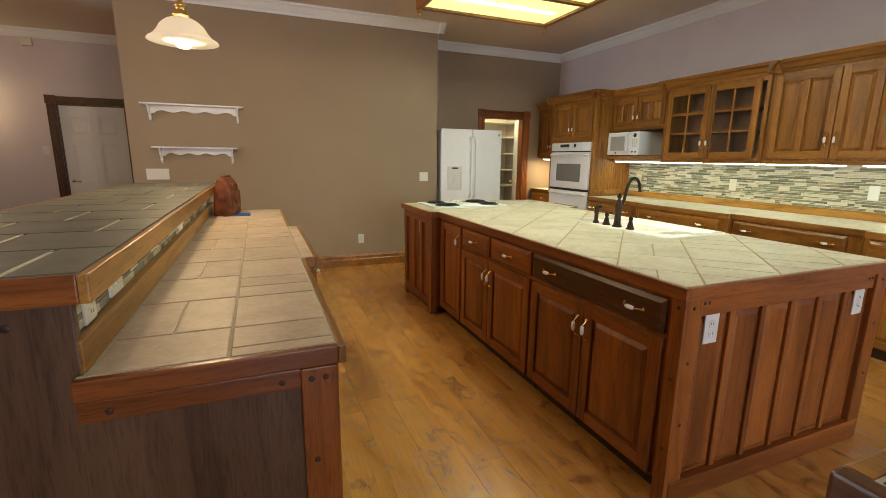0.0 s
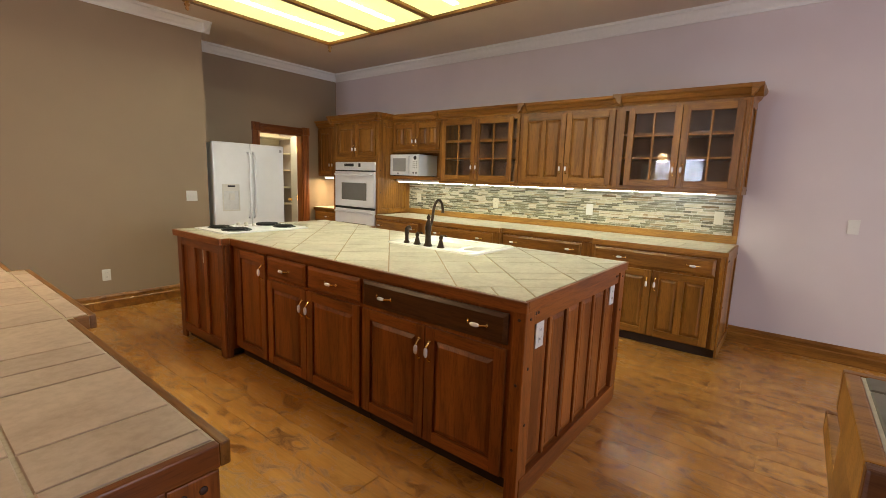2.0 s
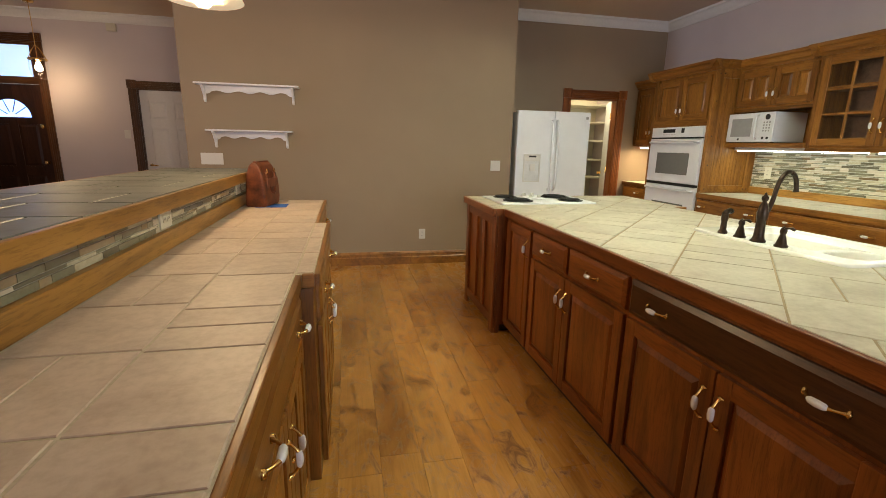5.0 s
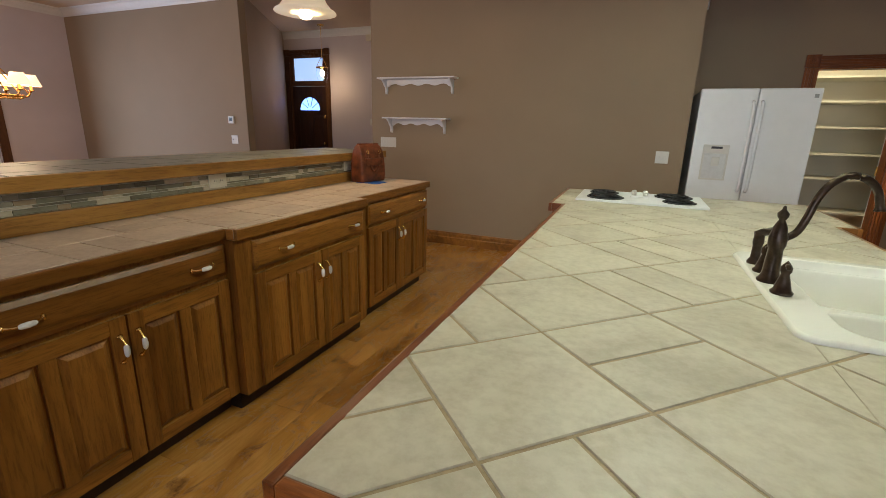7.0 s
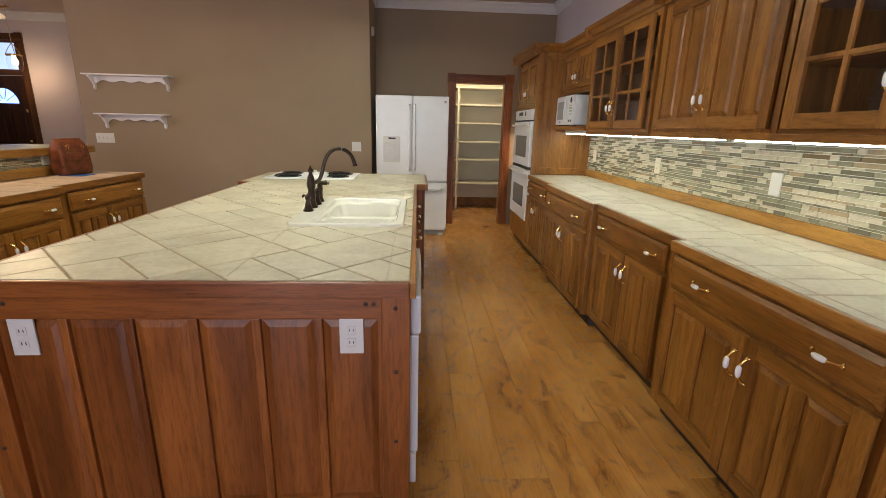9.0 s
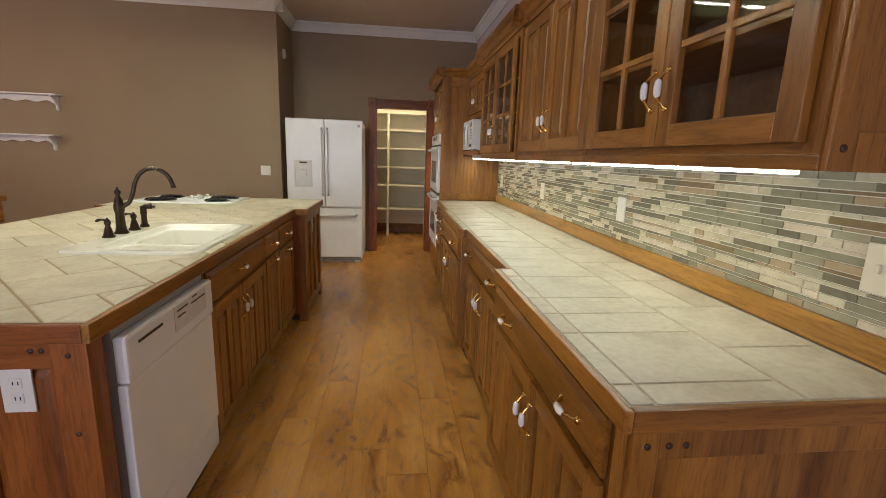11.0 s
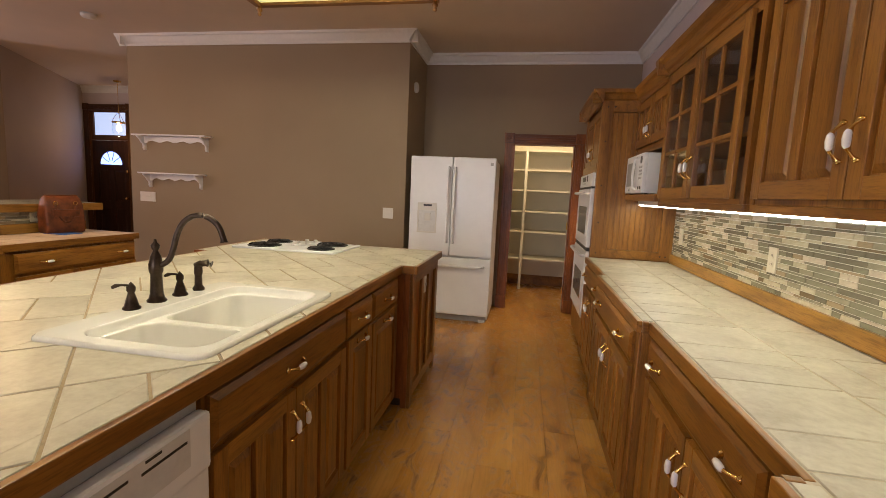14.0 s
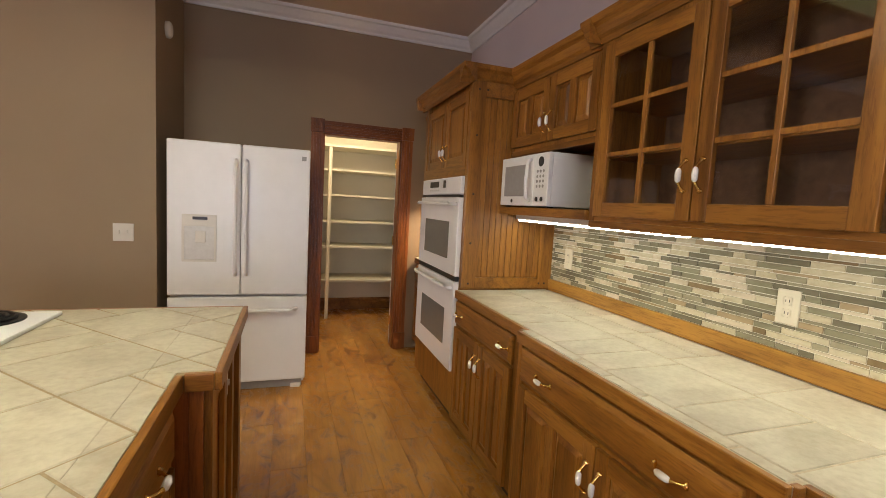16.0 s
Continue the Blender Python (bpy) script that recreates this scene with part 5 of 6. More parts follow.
chain(en, ex_, ey_, ez_ + 0.26, H - 0.002, BRASS)

ch = thing("chandelier", "lit brass chandelier with six small pale shades", "chandelier")
cx, cy, cz, q = -3.5, 3.28, 1.56, 0.68
part("stem", lathe(bmesh.new(), [(r * q, z * q) for r, z in ((0.0, -0.1), (0.03, -0.08), (0.045, -0.04), (0.02, 0.0), (0.018, 0.12), (0.05, 0.17), (0.02, 0.22), (0.015, 0.42), (0.06, 0.45), (0.06, 0.47), (0.01, 0.49))], 18, (cx, cy, cz)), BRASS, ch, smooth=True)
bm = bmesh.new()
tube(bm, [(cx + 0.2 * math.cos(2 * math.pi * i / 32), cy + 0.2 * math.sin(2 * math.pi * i / 32), cz - 0.02) for i in range(33)], 0.012, 6)
part("ring", bm, BRASS, ch, smooth=True)
for k in range(6):
    a = 2 * math.pi * k / 6 + 0.3
    c, s = math.cos(a), math.sin(a)
    ar = part("arm", tube(bmesh.new(), [(cx + q * r * c, cy + q * r * s, cz + q * z) for r, z in ((0.02, 0.0), (0.12, -0.06), (0.25, -0.06), (0.34, -0.02), (0.38, 0.05))], 0.008, 8), BRASS, ch, smooth=True)
    ax, ay = cx + 0.26 * c, cy + 0.26 * s
    part("candle", lathe(bmesh.new(), [(0.02, 0.03), (0.024, 0.04), (0.01, 0.043), (0.01, 0.11)], 12, (ax, ay, cz)), BRASS, ar, smooth=True)
    part("shade", lathe(bmesh.new(), [(0.085, 0.075), (0.05, 0.175), (0.048, 0.175), (0.083, 0.075)], 20, (ax, ay, cz)), SHADEF, ar, "lit pale fabric shade", True)
    part("rod", tube(bmesh.new(), [(cx + 0.25 * c, cy + 0.25 * s, cz), (cx + 0.12 * c, cy + 0.12 * s, cz + 0.15), (cx, cy, cz + 0.3)], 0.005, 6), BRASS, ch)
chain(ch, cx, cy, cz + 0.33, H - 0.002, BRASS)

for sy0, sy1 in ((3.67, 4.90), (2.37, 3.58), (1.06, 2.24)):
    st = thing("cabinet_strip_light", "lit white strip light below the wall cabinets", "strip light", "strip lights")
    part("housing", boxed(4.45, 4.50, sy0 - 0.03, sy1 + 0.03, 1.362, 1.3895, 0.003), PLATE, st)
    part("lens", boxed(4.452, 4.498, sy0, sy1, 1.35, 1.3615, 0.003), STRIPM, st, "lit white lens")
st = thing("cabinet_strip_light", "lit strip light below the corner cabinet", "strip light", "strip lights")
part("housing", boxed(4.42, 4.49, 5.98, 6.52, 1.374, 1.3995, 0.003), PLATE, st)
part("lens", boxed(4.422, 4.488, 6.0, 6.5, 1.364, 1.3735, 0.003), STRIPM, st, "lit white lens")

# ---------------------------------------------------------------- backsplash
bs = tagged(new("backsplash"), "strip mosaic backsplash of grey glass and beige stone", "backsplash", kind="structure")
Y0, Y1, Z0, Z1 = 0.925, 4.953, 0.982, 1.372
part("grout", boxed(EX - 0.006, EX - 0.0005, Y0, Y1, Z0, Z1), GROUTL, bs)
part("backboard", boxed(EX - 0.022, EX - 0.0005, 0.88, 4.953, ZE + 0.003, Z0, 0.003), OAKLIT, bs, "oak strip between worktop and mosaic")
part("end_strip", boxed(EX - 0.02, EX - 0.0005, 0.88, Y0, Z0, Z1, 0.003), OAK[2], bs)


def mosaic(rand, y0, y1, z0, z1, rows):
    """Strips of uneven length in rows of two heights: (y0, y1, z0, z1)."""
    out, z = [], z0
    pattern = [1.0, 0.5, 1.0, 1.0, 0.5, 1.0, 0.5, 1.0]
    unit = (z1 - z0) / sum(pattern[i % 8] for i in range(rows))
    for i in range(rows):
        h = unit * pattern[i % 8]
        y = y0 - rand.uniform(0, 0.08)
        while y < y1:
            ln = rand.choice((0.05, 0.075, 0.10, 0.10, 0.15, 0.15, 0.20))
            a, b = max(y, y0), min(y + ln, y1)
            if b - a > 0.008:
                out.append((a + 0.0014, b - 0.0014, z + 0.0014, z + h - 0.0014))
            y += ln
        z += h
    return out


strips = mosaic(random.Random(7), Y0, Y1, Z0, Z1, 21)
strip_meshes = {}
near_strips = [s for s in strips if 1.6 < s[0] < 3.5 and s[2] < 1.36][:290]
chosen = set(near_strips)
field = bmesh.new()
for s in strips:
    a, b, c, d = s
    if s in chosen:
        key = (round(b - a, 3), round(d - c, 3))
        if key not in strip_meshes:
            strip_meshes[key] = mesh_of("mosaic_strip", boxed(-0.0025, 0.0015, -key[0] / 2, key[0] / 2, -key[1] / 2, key[1] / 2), MOSO)
        o = part("mosaic_strip", strip_meshes[key], None, bs)
        o.location = (EX - 0.0065, (a + b) / 2, (c + d) / 2)
    else:
        box(field, EX - 0.009, EX - 0.005, a, b, c, d)
tagged(part("mosaic_field", field, MOSI, bs), kind="stuff")
pb_ = tagged(new("bar_backsplash"), "strip mosaic below the raised bar", "backsplash", kind="structure")
part("grout", boxed(PB - 0.0115, PB - 0.006, 1.352, 4.49, ZP + 0.078, 1.081), GROUTL, pb_)
field = bmesh.new()
for a, b, c, d in mosaic(random.Random(9), 1.352, 4.49, ZP + 0.079, 1.081, 5):
    box(field, PB - 0.0062, PB - 0.002, a, b, c, d)
tagged(part("mosaic_field", field, MOSI, pb_), kind="stuff")

# ---------------------------------------------------------------- plates on walls


def plate(name, m, w, h, kind, label, mat=PLATE, group=""):
    """A cover plate; local front looks to -y."""
    t = thing(name, label, "outlet" if "outlet" in name else "switch", group, m)
    part("cover", boxed(-w / 2, w / 2, -0.007, 0.0, -h / 2, h / 2, 0.002), mat, t)
    if kind == "outlet":
        for dx, dz in (((0, 0.021), (0, -0.021)) if h > w else ((0.021, 0), (-0.021, 0))):
            s = part("socket", boxed(dx - 0.014, dx + 0.014, -0.009, -0.0072, dz - 0.014, dz + 0.014, 0.002), mat, t)
            for k in (-0.006, 0.006):
                part("slot", boxed(dx + k - 0.0012, dx + k + 0.0012, -0.0096, -0.0091, dz - 0.004, dz + 0.006), BLACK, s)
    elif kind == "switch":
        gangs = max(1, round((w - 0.02) / 0.047))
        for i in range(gangs):
            x = (i - (gangs - 1) / 2) * 0.046
            part("toggle", boxed(x - 0.005, x + 0.005, -0.016, -0.0072, -0.010, 0.012, 0.002), mat, t)
    return t


plate("light_switch", pose(2.10, BY, 1.134), 0.115, 0.115, "switch", "white double light switch on the taupe wall")
plate("light_switch", pose(-0.915, BY, 1.173), 0.21, 0.115, "switch", "white four-gang light switch on the taupe wall")
plate("wall_outlet", pose(1.25, BY, 0.351), 0.072, 0.115, "outlet", "white outlet low on the taupe wall")
for y, kind in ((1.045, "switch"), (2.268, ""), (3.47, "outlet"), (4.76, "outlet")):
    plate("wall_outlet", pose(EX - 0.0092, y, 1.137, 0, 0, RE), 0.075, 0.12, kind, "ivory outlet plate on the mosaic backsplash", IVORY if kind else PLATE, "backsplash plates")
plate("light_switch", pose(EX, 0.11, 1.137, 0, 0, RE), 0.072, 0.115, "switch", "pale switch plate on the lavender wall")
plate("wall_outlet", pose(EX, -0.97, 0.332, 0, 0, RE), 0.072, 0.115, "outlet", "pale outlet low on the lavender wall")
for x in (1.672, 2.653):
    plate("island_outlet", pose(x, 1.3155, 0.74), 0.075, 0.12, "outlet", "white outlet on the red oak island end", group="island outlets")
plate("island_outlet", pose(1.447, 4.06, 0.752, 0, 0, RE), 0.072, 0.115, "outlet", "white outlet on the dark oak end block")
plate("island_switch", pose(2.906, 4.155, 0.735, 0, 0, RW), 0.072, 0.115, "switch", "white switch on the oak end block")
for y, w, h in ((1.43, 0.075, 0.09), (1.65, 0.118, 0.075), (2.81, 0.118, 0.075), (4.1, 0.118, 0.075)):
    plate("bar_outlet", pose(PB - 0.0018, y, 1.034, 0, 0, RW), w, h, "outlet", "ivory outlet on the mosaic below the bar", IVORY, "bar outlets")
plate("light_switch", pose(-3.406, BY, 1.121), 0.115, 0.115, "switch", "white light switch below the thermostat")
plate("light_switch", pose(-2.69, FY, 1.42), 0.08, 0.12, "switch", "pale wall control beside the hall door")
th = thing("thermostat", "small white thermostat with a dark screen", "thermostat", at=pose(-3.43, BY, 1.39))
part("case", boxed(-0.05, 0.05, -0.025, 0, -0.05, 0.05, 0.006), PLATE, th)
part("screen", boxed(-0.028, 0.028, -0.027, -0.0252, -0.018, 0.03), BLACK, th)
sd = thing("wall_chime", "small white rounded sounder on the taupe wall", "alarm", at=pose(TX1, 6.10, 2.52, 0, 90, 0))
part("case", lathe(bmesh.new(), [(0.055, 0), (0.055, 0.02), (0.045, 0.032), (0, 0.034)], 20), PLATE, sd, smooth=True)
spk = thing("wall_speaker", "small tan box high on the entry wall", "speaker", at=pose(-2.71, FY, 2.85))
part("case", boxed(-0.06, 0.06, -0.05, 0, -0.05, 0.05, 0.005), IVORY, spk)
vn = thing("ceiling_vent", "white slatted vent in the ceiling", "vent", at=pose(-3.45, 5.2, H))
part("frame", boxed(-0.4, 0.4, -0.18, 0.18, -0.012, -0.001, 0.003), WHITE, vn)
for i in range(7):
    part("slat", boxed(-0.37, 0.37, -0.15 + i * 0.045, -0.12 + i * 0.045, -0.018, -0.0125), SHELFW, vn)
sm = thing("smoke_detector", "round white smoke detector on the ceiling", "smoke detector", at=pose(-0.95, 5.2, H))
part("case", lathe(bmesh.new(), [(0.06, -0.035), (0.068, -0.02), (0.07, -0.001)], 20), PLATE, sm, smooth=True)

# ---------------------------------------------------------------- wall shelves


def wall_shelf(x0, x1, top):
    t = thing("wall_shelf", "white painted wall shelf with a scalloped apron and brackets", "shelf", "wall shelves", pose(x0, BY, top))
    w = x1 - x0
    part("board", boxed(0, w, -0.14, 0, -0.016, 0, 0.004), SHELFW, t)
    bm = bmesh.new()
    n = 48
    a0, a1 = 0.075, w - 0.075
    prev = None
    for i in range(n + 1):
        u = i / n
        x = a0 + (a1 - a0) * u
        d = 0.058 + 0.010 * math.cos(u * math.pi * 8) + (0.012 if u < 0.06 or u > 0.94 else 0)
        row = [bm.verts.new(p) for p in ((x, -0.03, -0.017), (x, -0.018, -0.017), (x, -0.018, -0.017 - d), (x, -0.03, -0.017 - d))]
        if prev:
            for k in range(4):
                bm.faces.new((prev[k], prev[(k + 1) % 4], row[(k + 1) % 4], row[k]))
        else:
            bm.faces.new(row)
        prev = row
    bm.faces.new(prev[::-1])
    part("apron", bm, SHELFW, t)
    for x in (0.055, w - 0.075):
        bm = bmesh.new()
        prof = [(0, -0.017), (-0.125, -0.017), (-0.125, -0.03), (-0.105, -0.045), (-0.085, -0.06), (-0.07, -0.085), (-0.045, -0.105), (-0.035, -0.13), (-0.04, -0.15), (-0.03, -0.17), (0, -0.175)]
        rows = [[bm.verts.new((xx, y, z)) for y, z in prof] for xx in (x, x + 0.02)]
        for i in range(len(prof)):
            j = (i + 1) % len(prof)
            bm.faces.new((rows[0][i], rows[0][j], rows[1][j], rows[1][i]))
        bm.faces.new(rows[0][::-1])
        bm.faces.new(rows[1])
        part("bracket", bm, SHELFW, t)


wall_shelf(-0.99, -0.03, 1.897)
wall_shelf(-0.925, -0.112, 1.461)

# ---------------------------------------------------------------- doors, pantry


def panel_door(name, x0, x1, z0, z1, y, mat, label, rows, kindmat=None):
    t = thing(name, label, "door", kind="structure", at=pose(x0, y, 0))
    w = x1 - x0
    part("leaf", boxed(0, w, 0.012, 0.04, z0, z1, 0.002), mat, t)
    st = 0.11
    for xa, xb in ((0, st), (w - st, w), (w / 2 - 0.05, w / 2 + 0.05)):
        part("stile", boxed(xa, xb, 0.0, 0.0118, z0, z1, 0.002), mat, t)
    zcuts = [z0] + [z for r in rows for z in r] + [z1]
    for za, zb in zip(zcuts[::2], zcuts[1::2]):
        for xa, xb in ((st, w / 2 - 0.05), (w / 2 + 0.05, w - st)):
            part("rail", boxed(xa, xb, 0.001, 0.0118, za, zb, 0.001), mat, t)
    for za, zb in rows:
        for xa, xb in ((st, w / 2 - 0.05), (w / 2 + 0.05, w - st)):
            bm = bmesh.new()
            raised(bm, xa + 0.01, xb - 0.01, za + 0.01, zb - 0.01, 0.0119, 0.009, 0.03)
            part("panel", bm, mat, t)
    return t


hd = panel_door("door_1", -2.49, -1.70, 0.01, 2.045, FY + 0.03, WHITE, "closed white six-panel hall door", ((0.25, 0.78), (0.93, 1.52), (1.64, 1.9)))
part("door_handle", tube(bmesh.new(), [(0.06, 0.0, 0.98), (0.06, -0.05, 0.98), (0.08, -0.055, 0.98), (0.16, -0.055, 0.975)], [0.022, 0.012, 0.011, 0.009], 10), BRASS, hd, "brass lever handle", True)
fd = panel_door("door_2", -4.515, -3.705, 0.01, 2.06, FY + 0.03, DOORW, "closed dark wood front door with a fan window", ((0.25, 0.82), (0.95, 1.53)))
bm = bmesh.new()
fan = [bm.verts.new((0.405 + 0.235 * math.cos(math.pi * i / 16), -0.004, 1.62 + 0.24 * math.sin(math.pi * i / 16))) for i in range(17)]
bm.faces.new(fan)
bmesh.ops.solidify(bm, geom=bm.faces[:], thickness=0.006)
part("fan_window", bm, SKYPANE, fd, "half-round window full of pale daylight")
for i in range(1, 5):
    a = math.pi * i / 5
    part("glazing_bar", tube(bmesh.new(), [(0.405 + 0.06 * math.cos(a), -0.008, 1.625 + 0.06 * math.sin(a)), (0.405 + 0.235 * math.cos(a), -0.008, 1.62 + 0.238 * math.sin(a))], 0.006, 5), TRIM[2], fd)
part("door_handle", lathe(bmesh.new(), [(0.03, 0), (0.03, 0.02), (0.012, 0.03), (0.028, 0.045), (0.02, 0.06), (0, 0.062)], 14), BRASS, fd, "brass knob", True).matrix_local = pose(0.75, -0.001, 1.0, 90)
part("deadbolt", lathe(bmesh.new(), [(0.03, 0), (0.03, 0.015), (0, 0.018)], 14), BRASS, fd, "brass deadbolt", True).matrix_local = pose(0.75, -0.001, 1.5, 90)
tr = thing("window_1", "transom window above the front door full of pale daylight", "window", kind="structure")
part("window_frame", boxed(-4.515, -3.705, FY + 0.02, FY + 0.08, 2.065, 2.16, 0.004), TRIM[0], tr)
part("window_frame", boxed(-4.515, -3.705, FY + 0.02, FY + 0.08, 2.57, 2.60, 0.004), TRIM[0], tr)
for x in (-4.515, -3.765):
    part("window_frame", boxed(x, x + 0.06, FY + 0.02, FY + 0.08, 2.16, 2.57, 0.004), TRIM[2], tr)
part("pane", boxed(-4.455, -3.765, FY + 0.045, FY + 0.05, 2.16, 2.57), SKYPANE, tr, "pale daylit glass")
pd = thing("pantry_door", "white pantry door standing open inside the pantry", "door", at=pose(4.082, NY + T + 0.01, 0, 0, 0, -26))
part("leaf", boxed(0, 0.036, 0.0, 0.73, 0.012, 2.02, 0.002), WHITE, pd)
for z in (0.25, 1.05, 1.8):
    part("hinge", boxed(-0.004, 0.03, -0.006, 0.0, z - 0.045, z + 0.045), BRASS, pd)
part("knob", lathe(bmesh.new(), [(0.028, 0), (0.028, 0.012), (0.012, 0.025), (0.028, 0.042), (0.018, 0.055), (0, 0.057)], 14), BRASS, pd, smooth=True).matrix_local = pose(0.0, 0.67, 0.98, 0, -90, 0)

ps = thing("pantry_shelving", "cream painted pantry shelves on a post, empty", "shelving")
for z in (0.46, 0.865, 1.165, 1.475, 1.772):
    part("shelf", boxed(TX1 + 0.13, EX - 0.01, 7.85, 8.325, z - 0.012, z + 0.012, 0.003), CREAM, ps)
part("post", boxed(3.53, 3.57, 7.835, 7.875, 0, 2.03, 0.003), CREAM, ps)
part("top_shelf", boxed(TX1 + 0.13, EX - 0.01, 7.85, 8.325, 2.035, 2.065, 0.003), CREAM, ps)

# ---------------------------------------------------------------- bag, table, bench
bag = thing("handbag", "tan leather tote bag standing on the peninsula", "bag", at=pose(-0.165, 4.17, ZP + 0.006, 0, 0, 78))
bm = bmesh.new()
loops = []
for z, hx, hy, r in ((0.0, 0.138, 0.08, 0.02), (0.01, 0.146, 0.088, 0.024), (0.06, 0.15, 0.09, 0.026), (0.16, 0.15, 0.082, 0.024), (0.24, 0.144, 0.066, 0.02), (0.285, 0.136, 0.045, 0.014), (0.312, 0.124, 0.02, 0.01)):
    loops.append(round_loop(bm, 0.004 * math.sin(z * 30), 0.004 * math.cos(z * 22), hx * 0.93, hy * 0.8, r * 0.8, z * 0.95))
for a, b in zip(loops, loops[1:]):
    bridge(bm, a, b)
bm.faces.new(loops[-1])
bm.faces.new(loops[0][::-1])
part("body", bm, LEATHER, bag, smooth=True)
part("zip_flap", boxed(-0.114, 0.114, -0.011, 0.011, 0.29, 0.306, 0.005), LEATHER, bag)
for s, dz in ((-1, 0.0), (1, 0.03)):
    pts = [(0.07 * math.cos(math.pi * i / 12), s * (0.058 + 0.02 * math.sin(math.pi * i / 12)), 0.235 - (0.15 - dz) * math.sin(math.pi * i / 12)) for i in range(13)]
    part("strap", tube(bmesh.new(), pts, 0.008, 6), LEATHER, bag, smooth=True)
for x in (-0.07, 0.07):
    part("ring", tube(bmesh.new(), [(x + 0.014 * math.cos(a * 0.63), -0.064, 0.24 + 0.014 * math.sin(a * 0.63)) for a in range(11)], 0.003, 5), BRASS, bag)
part("pocket_flap", boxed(-0.095, 0.095, -0.077, -0.06, 0.13, 0.19, 0.006), LEATHER, bag)
solid("blue_cloth", boxed(-0.2, 0.0, 4.04, 4.20, ZP + 0.0022, ZP + 0.0055, 0.001), BLUE, "blue folded cloth under the handbag", "cloth")

# second bar, south of the passage
B2X0, B2X1, B2Y0, B2Y1 = 0.535, 0.90, -1.45, 0.375
b2 = thing("bar_counter", "raised slate-tiled bar counter with a thick oak edge", "bar counter")
part("substrate", boxed(B2X0 + 0.022, B2X1 - 0.022, B2Y0 + 0.022, B2Y1 - 0.022, 1.06, 1.1078), GROUTL, b2)
# light on the north strip is in its colour; the west strip is darker
for x0, x1, y0, y1, mm in ((B2X0, B2X0 + 0.022, B2Y0, B2Y1, DARK), (B2X1 - 0.022, B2X1, B2Y0, B2Y1, OAK), (B2X0 + 0.022, B2X1 - 0.022, B2Y1 - 0.022, B2Y1, [OAKLIT] * 3), (B2X0 + 0.022, B2X1 - 0.022, B2Y0, B2Y0 + 0.022, OAK)):
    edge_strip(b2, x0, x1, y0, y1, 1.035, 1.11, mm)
y = B2Y1 - 0.022
for k in range(7):
    ya = max(y - (0.205 if k == 0 else 0.31), B2Y0 + 0.022)
    for x0, x1 in ((B2X0 + 0.022, 0.81), (0.81, B2X1 - 0.022)):
        tile_piece(b2, [rect(x0 + 0.004, x1 - 0.004, ya + 0.005, y - 0.005)], 1.103, 1.111, SLATE)
    y = ya
k2 = thing("bar_wall", "oak-clad half wall carrying the second raised bar", "half wall")
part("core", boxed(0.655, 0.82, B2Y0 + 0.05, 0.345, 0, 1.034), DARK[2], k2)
# end board brightened by colour, as the lit north strip
part("end_board", boxed(0.60, 0.835, 0.346, 0.371, 0, 1.034, 0.004), OAKLIT, k2, "pegged oak end board")
pegs(k2, [(0.66, 0.371, 0.96), (0.66, 0.371, 0.5)], "+y", 0.009)
bm = bmesh.new()
prof = [(0.60, 1.034), (0.55, 1.034), (0.553, 0.985), (0.575, 0.925), (0.60, 0.885)]
rows = [[bm.verts.new((x, yy, z)) for x, z in prof] for yy in (0.32, 0.365)]
for i in range(5):
    bm.faces.new((rows[0][i], rows[0][(i + 1) % 5], rows[1][(i + 1) % 5], rows[1][i]))
bm.faces.new(rows[0][::-1])
bm.faces.new(rows[1])
part("corbel", bm, OAK[2], k2)
w2_ = thing("bar_worktop", "cream tiled worktop behind the second raised bar", "worktop")
part("substrate", boxed(0.837, 1.27, B2Y0, 0.335, 0.832, 0.8792), GROUT, w2_)
edge_strip(w2_, 1.27, 1.29, B2Y0, 0.357, 0.83, 0.881, OAK)
edge_strip(w2_, 0.837, 1.27, 0.335, 0.357, 0.83, 0.881, [OAKLIT] * 3)
run_tiles(w2_, 0.84, 1.268, B2Y0 + 0.05, 0.334, 0.874, 0.882, TILELIT, (0.305,))
c2 = base_unit("peninsula_cabinet", pose(1.25, B2Y0 + 0.02, 0, 0, 0, RW), 0.31 - B2Y0, 0.41, 0.83, OAK, "oak cabinet below the second bar's worktop", faces(0.31 - B2Y0, 0.83, (0.25, 0.75)), group="peninsula cabinets")

# ---------------------------------------------------------------- windows and garden
wd = thing("window_2", "dark-framed glazed patio opening in the dining room", "window", kind="structure")
for y0, y1 in ((4.665, 4.78), (2.78, 2.895)):
    part("side_casing", boxed(W, W + 0.025, y0, y1, 0.12, 2.1, 0.003), TRIM[2], wd)
part("head_casing", boxed(W, W + 0.03, 2.76, 4.80, 2.105, 2.235, 0.003), TRIM[1], wd)
for y in (2.905, 3.76, 4.60):
    part("window_frame", boxed(W - 0.09, W - 0.03, y, y + 0.055, 0.125, 2.095, 0.003), WHITE, wd)
p = part("pane", boxed(W - 0.065, W - 0.06, 2.96, 4.60, 0.125, 2.095), GLASS, wd, "clear glass pane")
p.visible_shadow = False
# never in view: window added to go with the south fill lamp
ws = thing("window_3", "unseen wide white-framed window added in the south wall", "window", kind="structure")
for x in (-0.195, 0.98, 2.16, 3.335):
    part("window_frame", boxed(x, x + 0.06, S - 0.09, S - 0.03, 0.205, 2.295, 0.003), WHITE, ws)
p = part("pane", boxed(-0.13, 3.33, S - 0.065, S - 0.06, 0.205, 2.295), GLASS, ws, "clear glass pane")
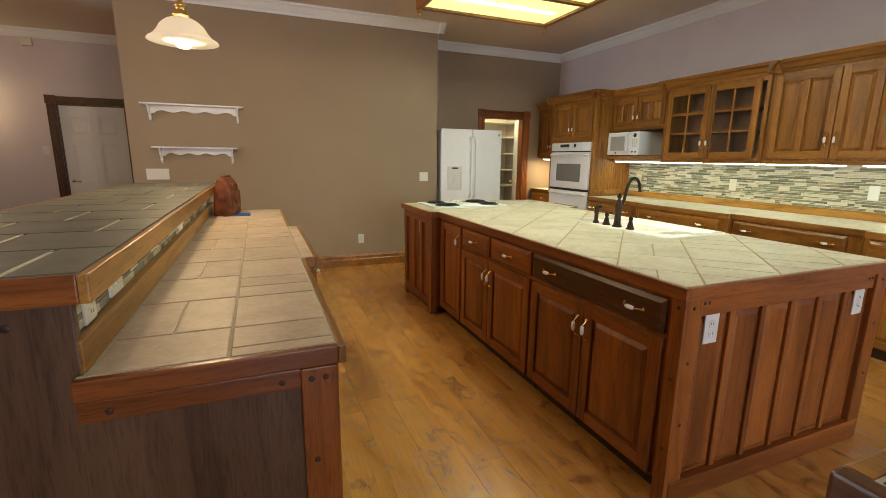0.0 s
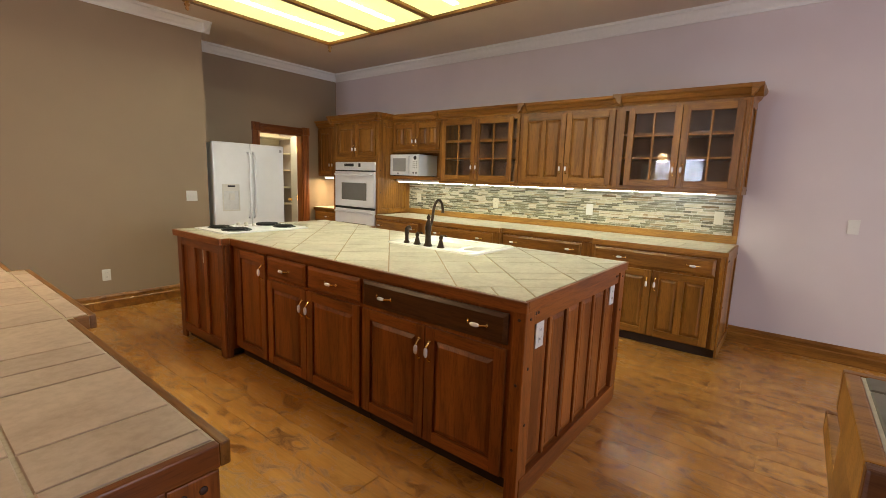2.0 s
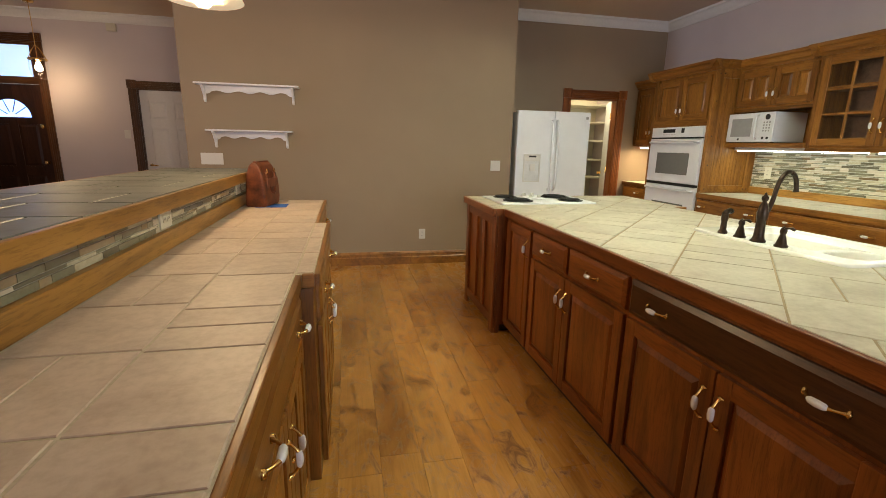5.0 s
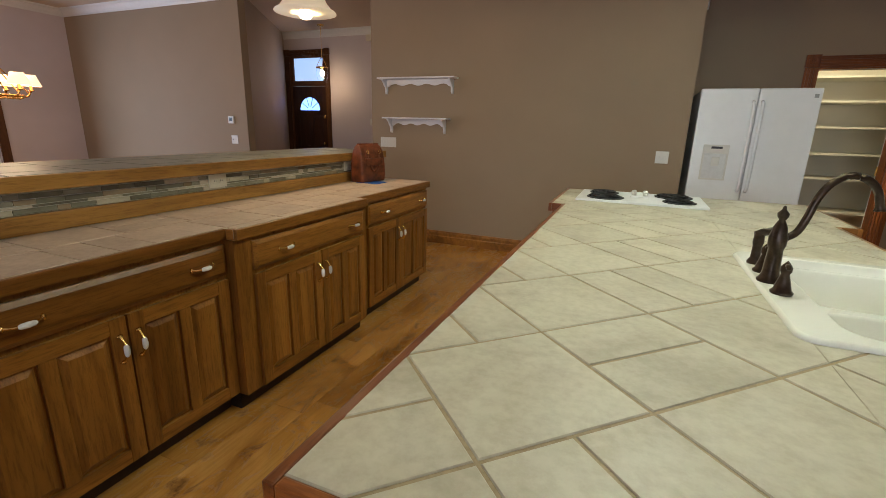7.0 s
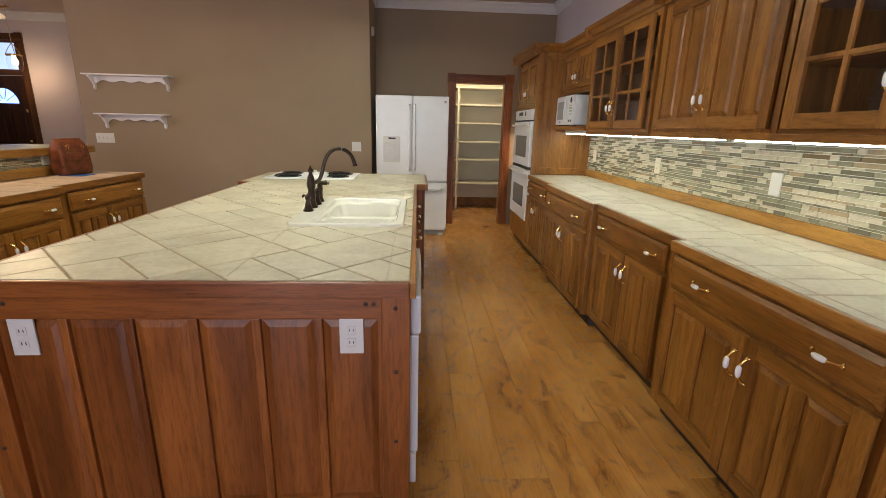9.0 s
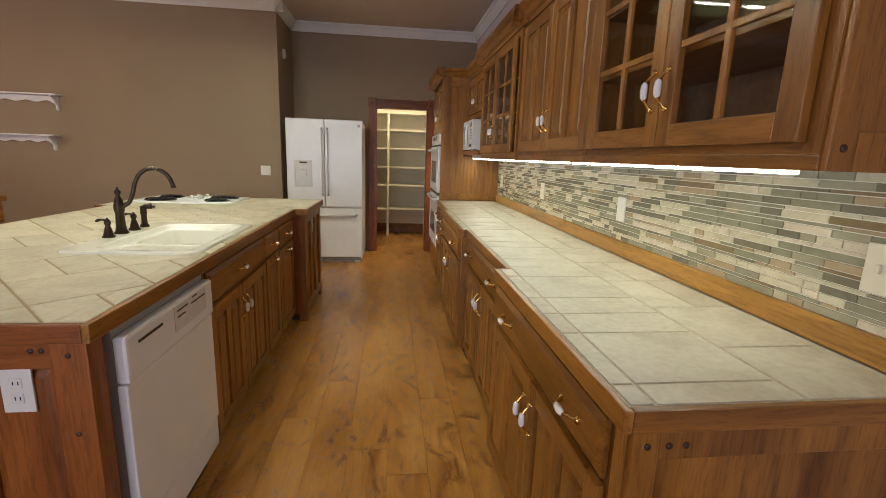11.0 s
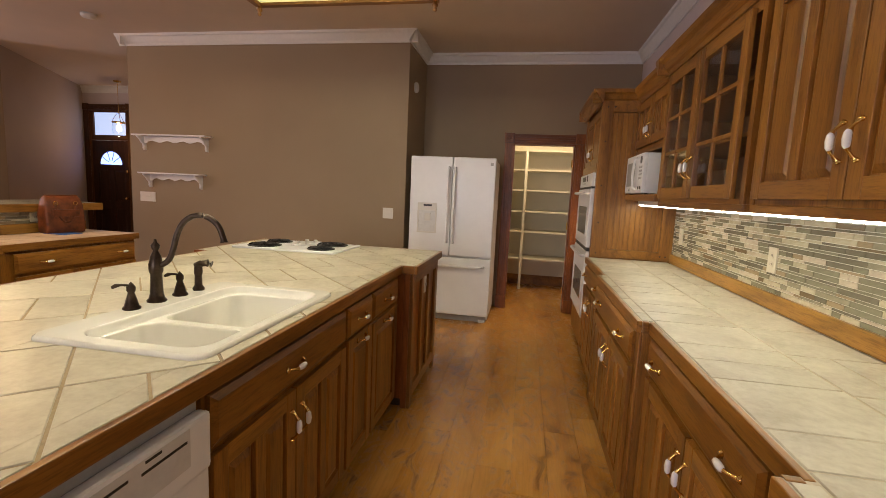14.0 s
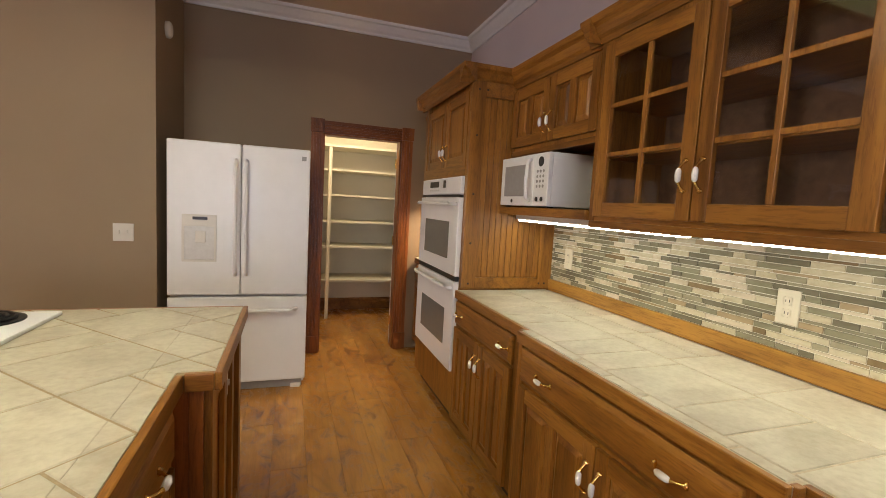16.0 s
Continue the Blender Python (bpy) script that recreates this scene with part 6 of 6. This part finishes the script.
p.visible_shadow = False
fn = thing("garden_fence", "white rail fence outside the patio opening", "fence")
for z in (0.35, 0.75, 1.05):
    part("rail", boxed(W - 6.0, W - 5.96, -2, 12, z, z + 0.13, 0.004), FENCE, fn)
for i in range(7):
    part("post", boxed(W - 6.08, W - 5.965, -2 + i * 2.2, -1.88 + i * 2.2, -0.3, 1.25, 0.004), FENCE, fn)
rt = random.Random(3)
BARK = plain("grey bark", (0.2, 0.18, 0.17), 0.9, grain=0.4, scale=12)


def bare_tree(x, y, h):
    t = thing("garden_tree", "bare grey garden tree beyond the fence", "tree", "garden trees", pose(x, y, -0.3))
    part("trunk", tube(bmesh.new(), [(0, 0, 0), (0.05, 0.03, h * 0.3), (0, 0.1, h * 0.6), (0.08, 0.05, h)], [0.16, 0.13, 0.08, 0.02], 8), BARK, t)
    for i in range(16):
        z = h * rt.uniform(0.25, 0.9)
        a = rt.uniform(0, 6.28)
        ln = (h - z) * 0.6 + 0.5
        b1 = (ln * 0.5 * math.cos(a), ln * 0.5 * math.sin(a), z + ln * 0.3)
        b2 = (ln * math.cos(a + 0.3), ln * math.sin(a + 0.3), z + ln * 0.75)
        lb = part("limb", tube(bmesh.new(), [(0.03, 0.05, z), b1, b2], [0.05, 0.03, 0.008], 6), BARK, t)
        bm = bmesh.new()
        for k in range(14):
            c = Vector(b1).lerp(Vector(b2), rt.uniform(0, 1.1)) + Vector((rt.gauss(0, 0.25), rt.gauss(0, 0.25), rt.gauss(0, 0.25)))
            d = Vector((rt.gauss(0, 1), rt.gauss(0, 1), rt.gauss(0, 1))).normalized() * 0.09
            e = d.orthogonal() * 0.5
            bm.faces.new([bm.verts.new(c + d), bm.verts.new(c + e), bm.verts.new(c - d), bm.verts.new(c - e)])
        tagged(part("leaves", bm, LEAFY, lb), kind="stuff")


for x, y, h in ((W - 9, 4.0, 5.0), (W - 10, 6.5, 6.0), (W - 11, 8.5, 5.5), (W - 9.5, 10.5, 5.0)):
    bare_tree(x, y, h)

# ---------------------------------------------------------------- floor planks
fl = bpy.data.objects["floor"]
PW, PL = 0.18, 1.22
plank_mesh = {}
field = bmesh.new()
rp = random.Random(11)
count = 0
xs = W
while xs < EX:
    xe = min(xs + PW, EX)
    y = S - rp.uniform(0, PL)
    while y < 8.33:
        a, b = max(y, S), min(y + PL, 8.33)
        if b - a > 0.02:
            near = -0.2 < xs < 4.4 and 0.0 < (a + b) / 2 < 6.6 and b - a > 1.2 and xe - xs > 0.17
            if near and count < 300:
                count += 1
                if "p" not in plank_mesh:
                    bm = bmesh.new()
                    slab(bm, rect(-PW / 2 + 0.0003, PW / 2 - 0.0003, -PL / 2 + 0.0003, PL / 2 - 0.0003), -0.006, 0.0, 0.0007)
                    plank_mesh["p"] = mesh_of("plank", bm, PLANKO)
                o = part("plank", plank_mesh["p"], None, fl)
                o.location = ((xs + xe) / 2, (a + b) / 2, 0)
            else:
                slab(field, rect(xs + 0.0003, xe - 0.0003, a + 0.0003, b - 0.0003), -0.006, 0.0, 0.0007)
        y += PL
    xs += PW
tagged(part("plank_field", field, PLANKI, fl), kind="stuff")
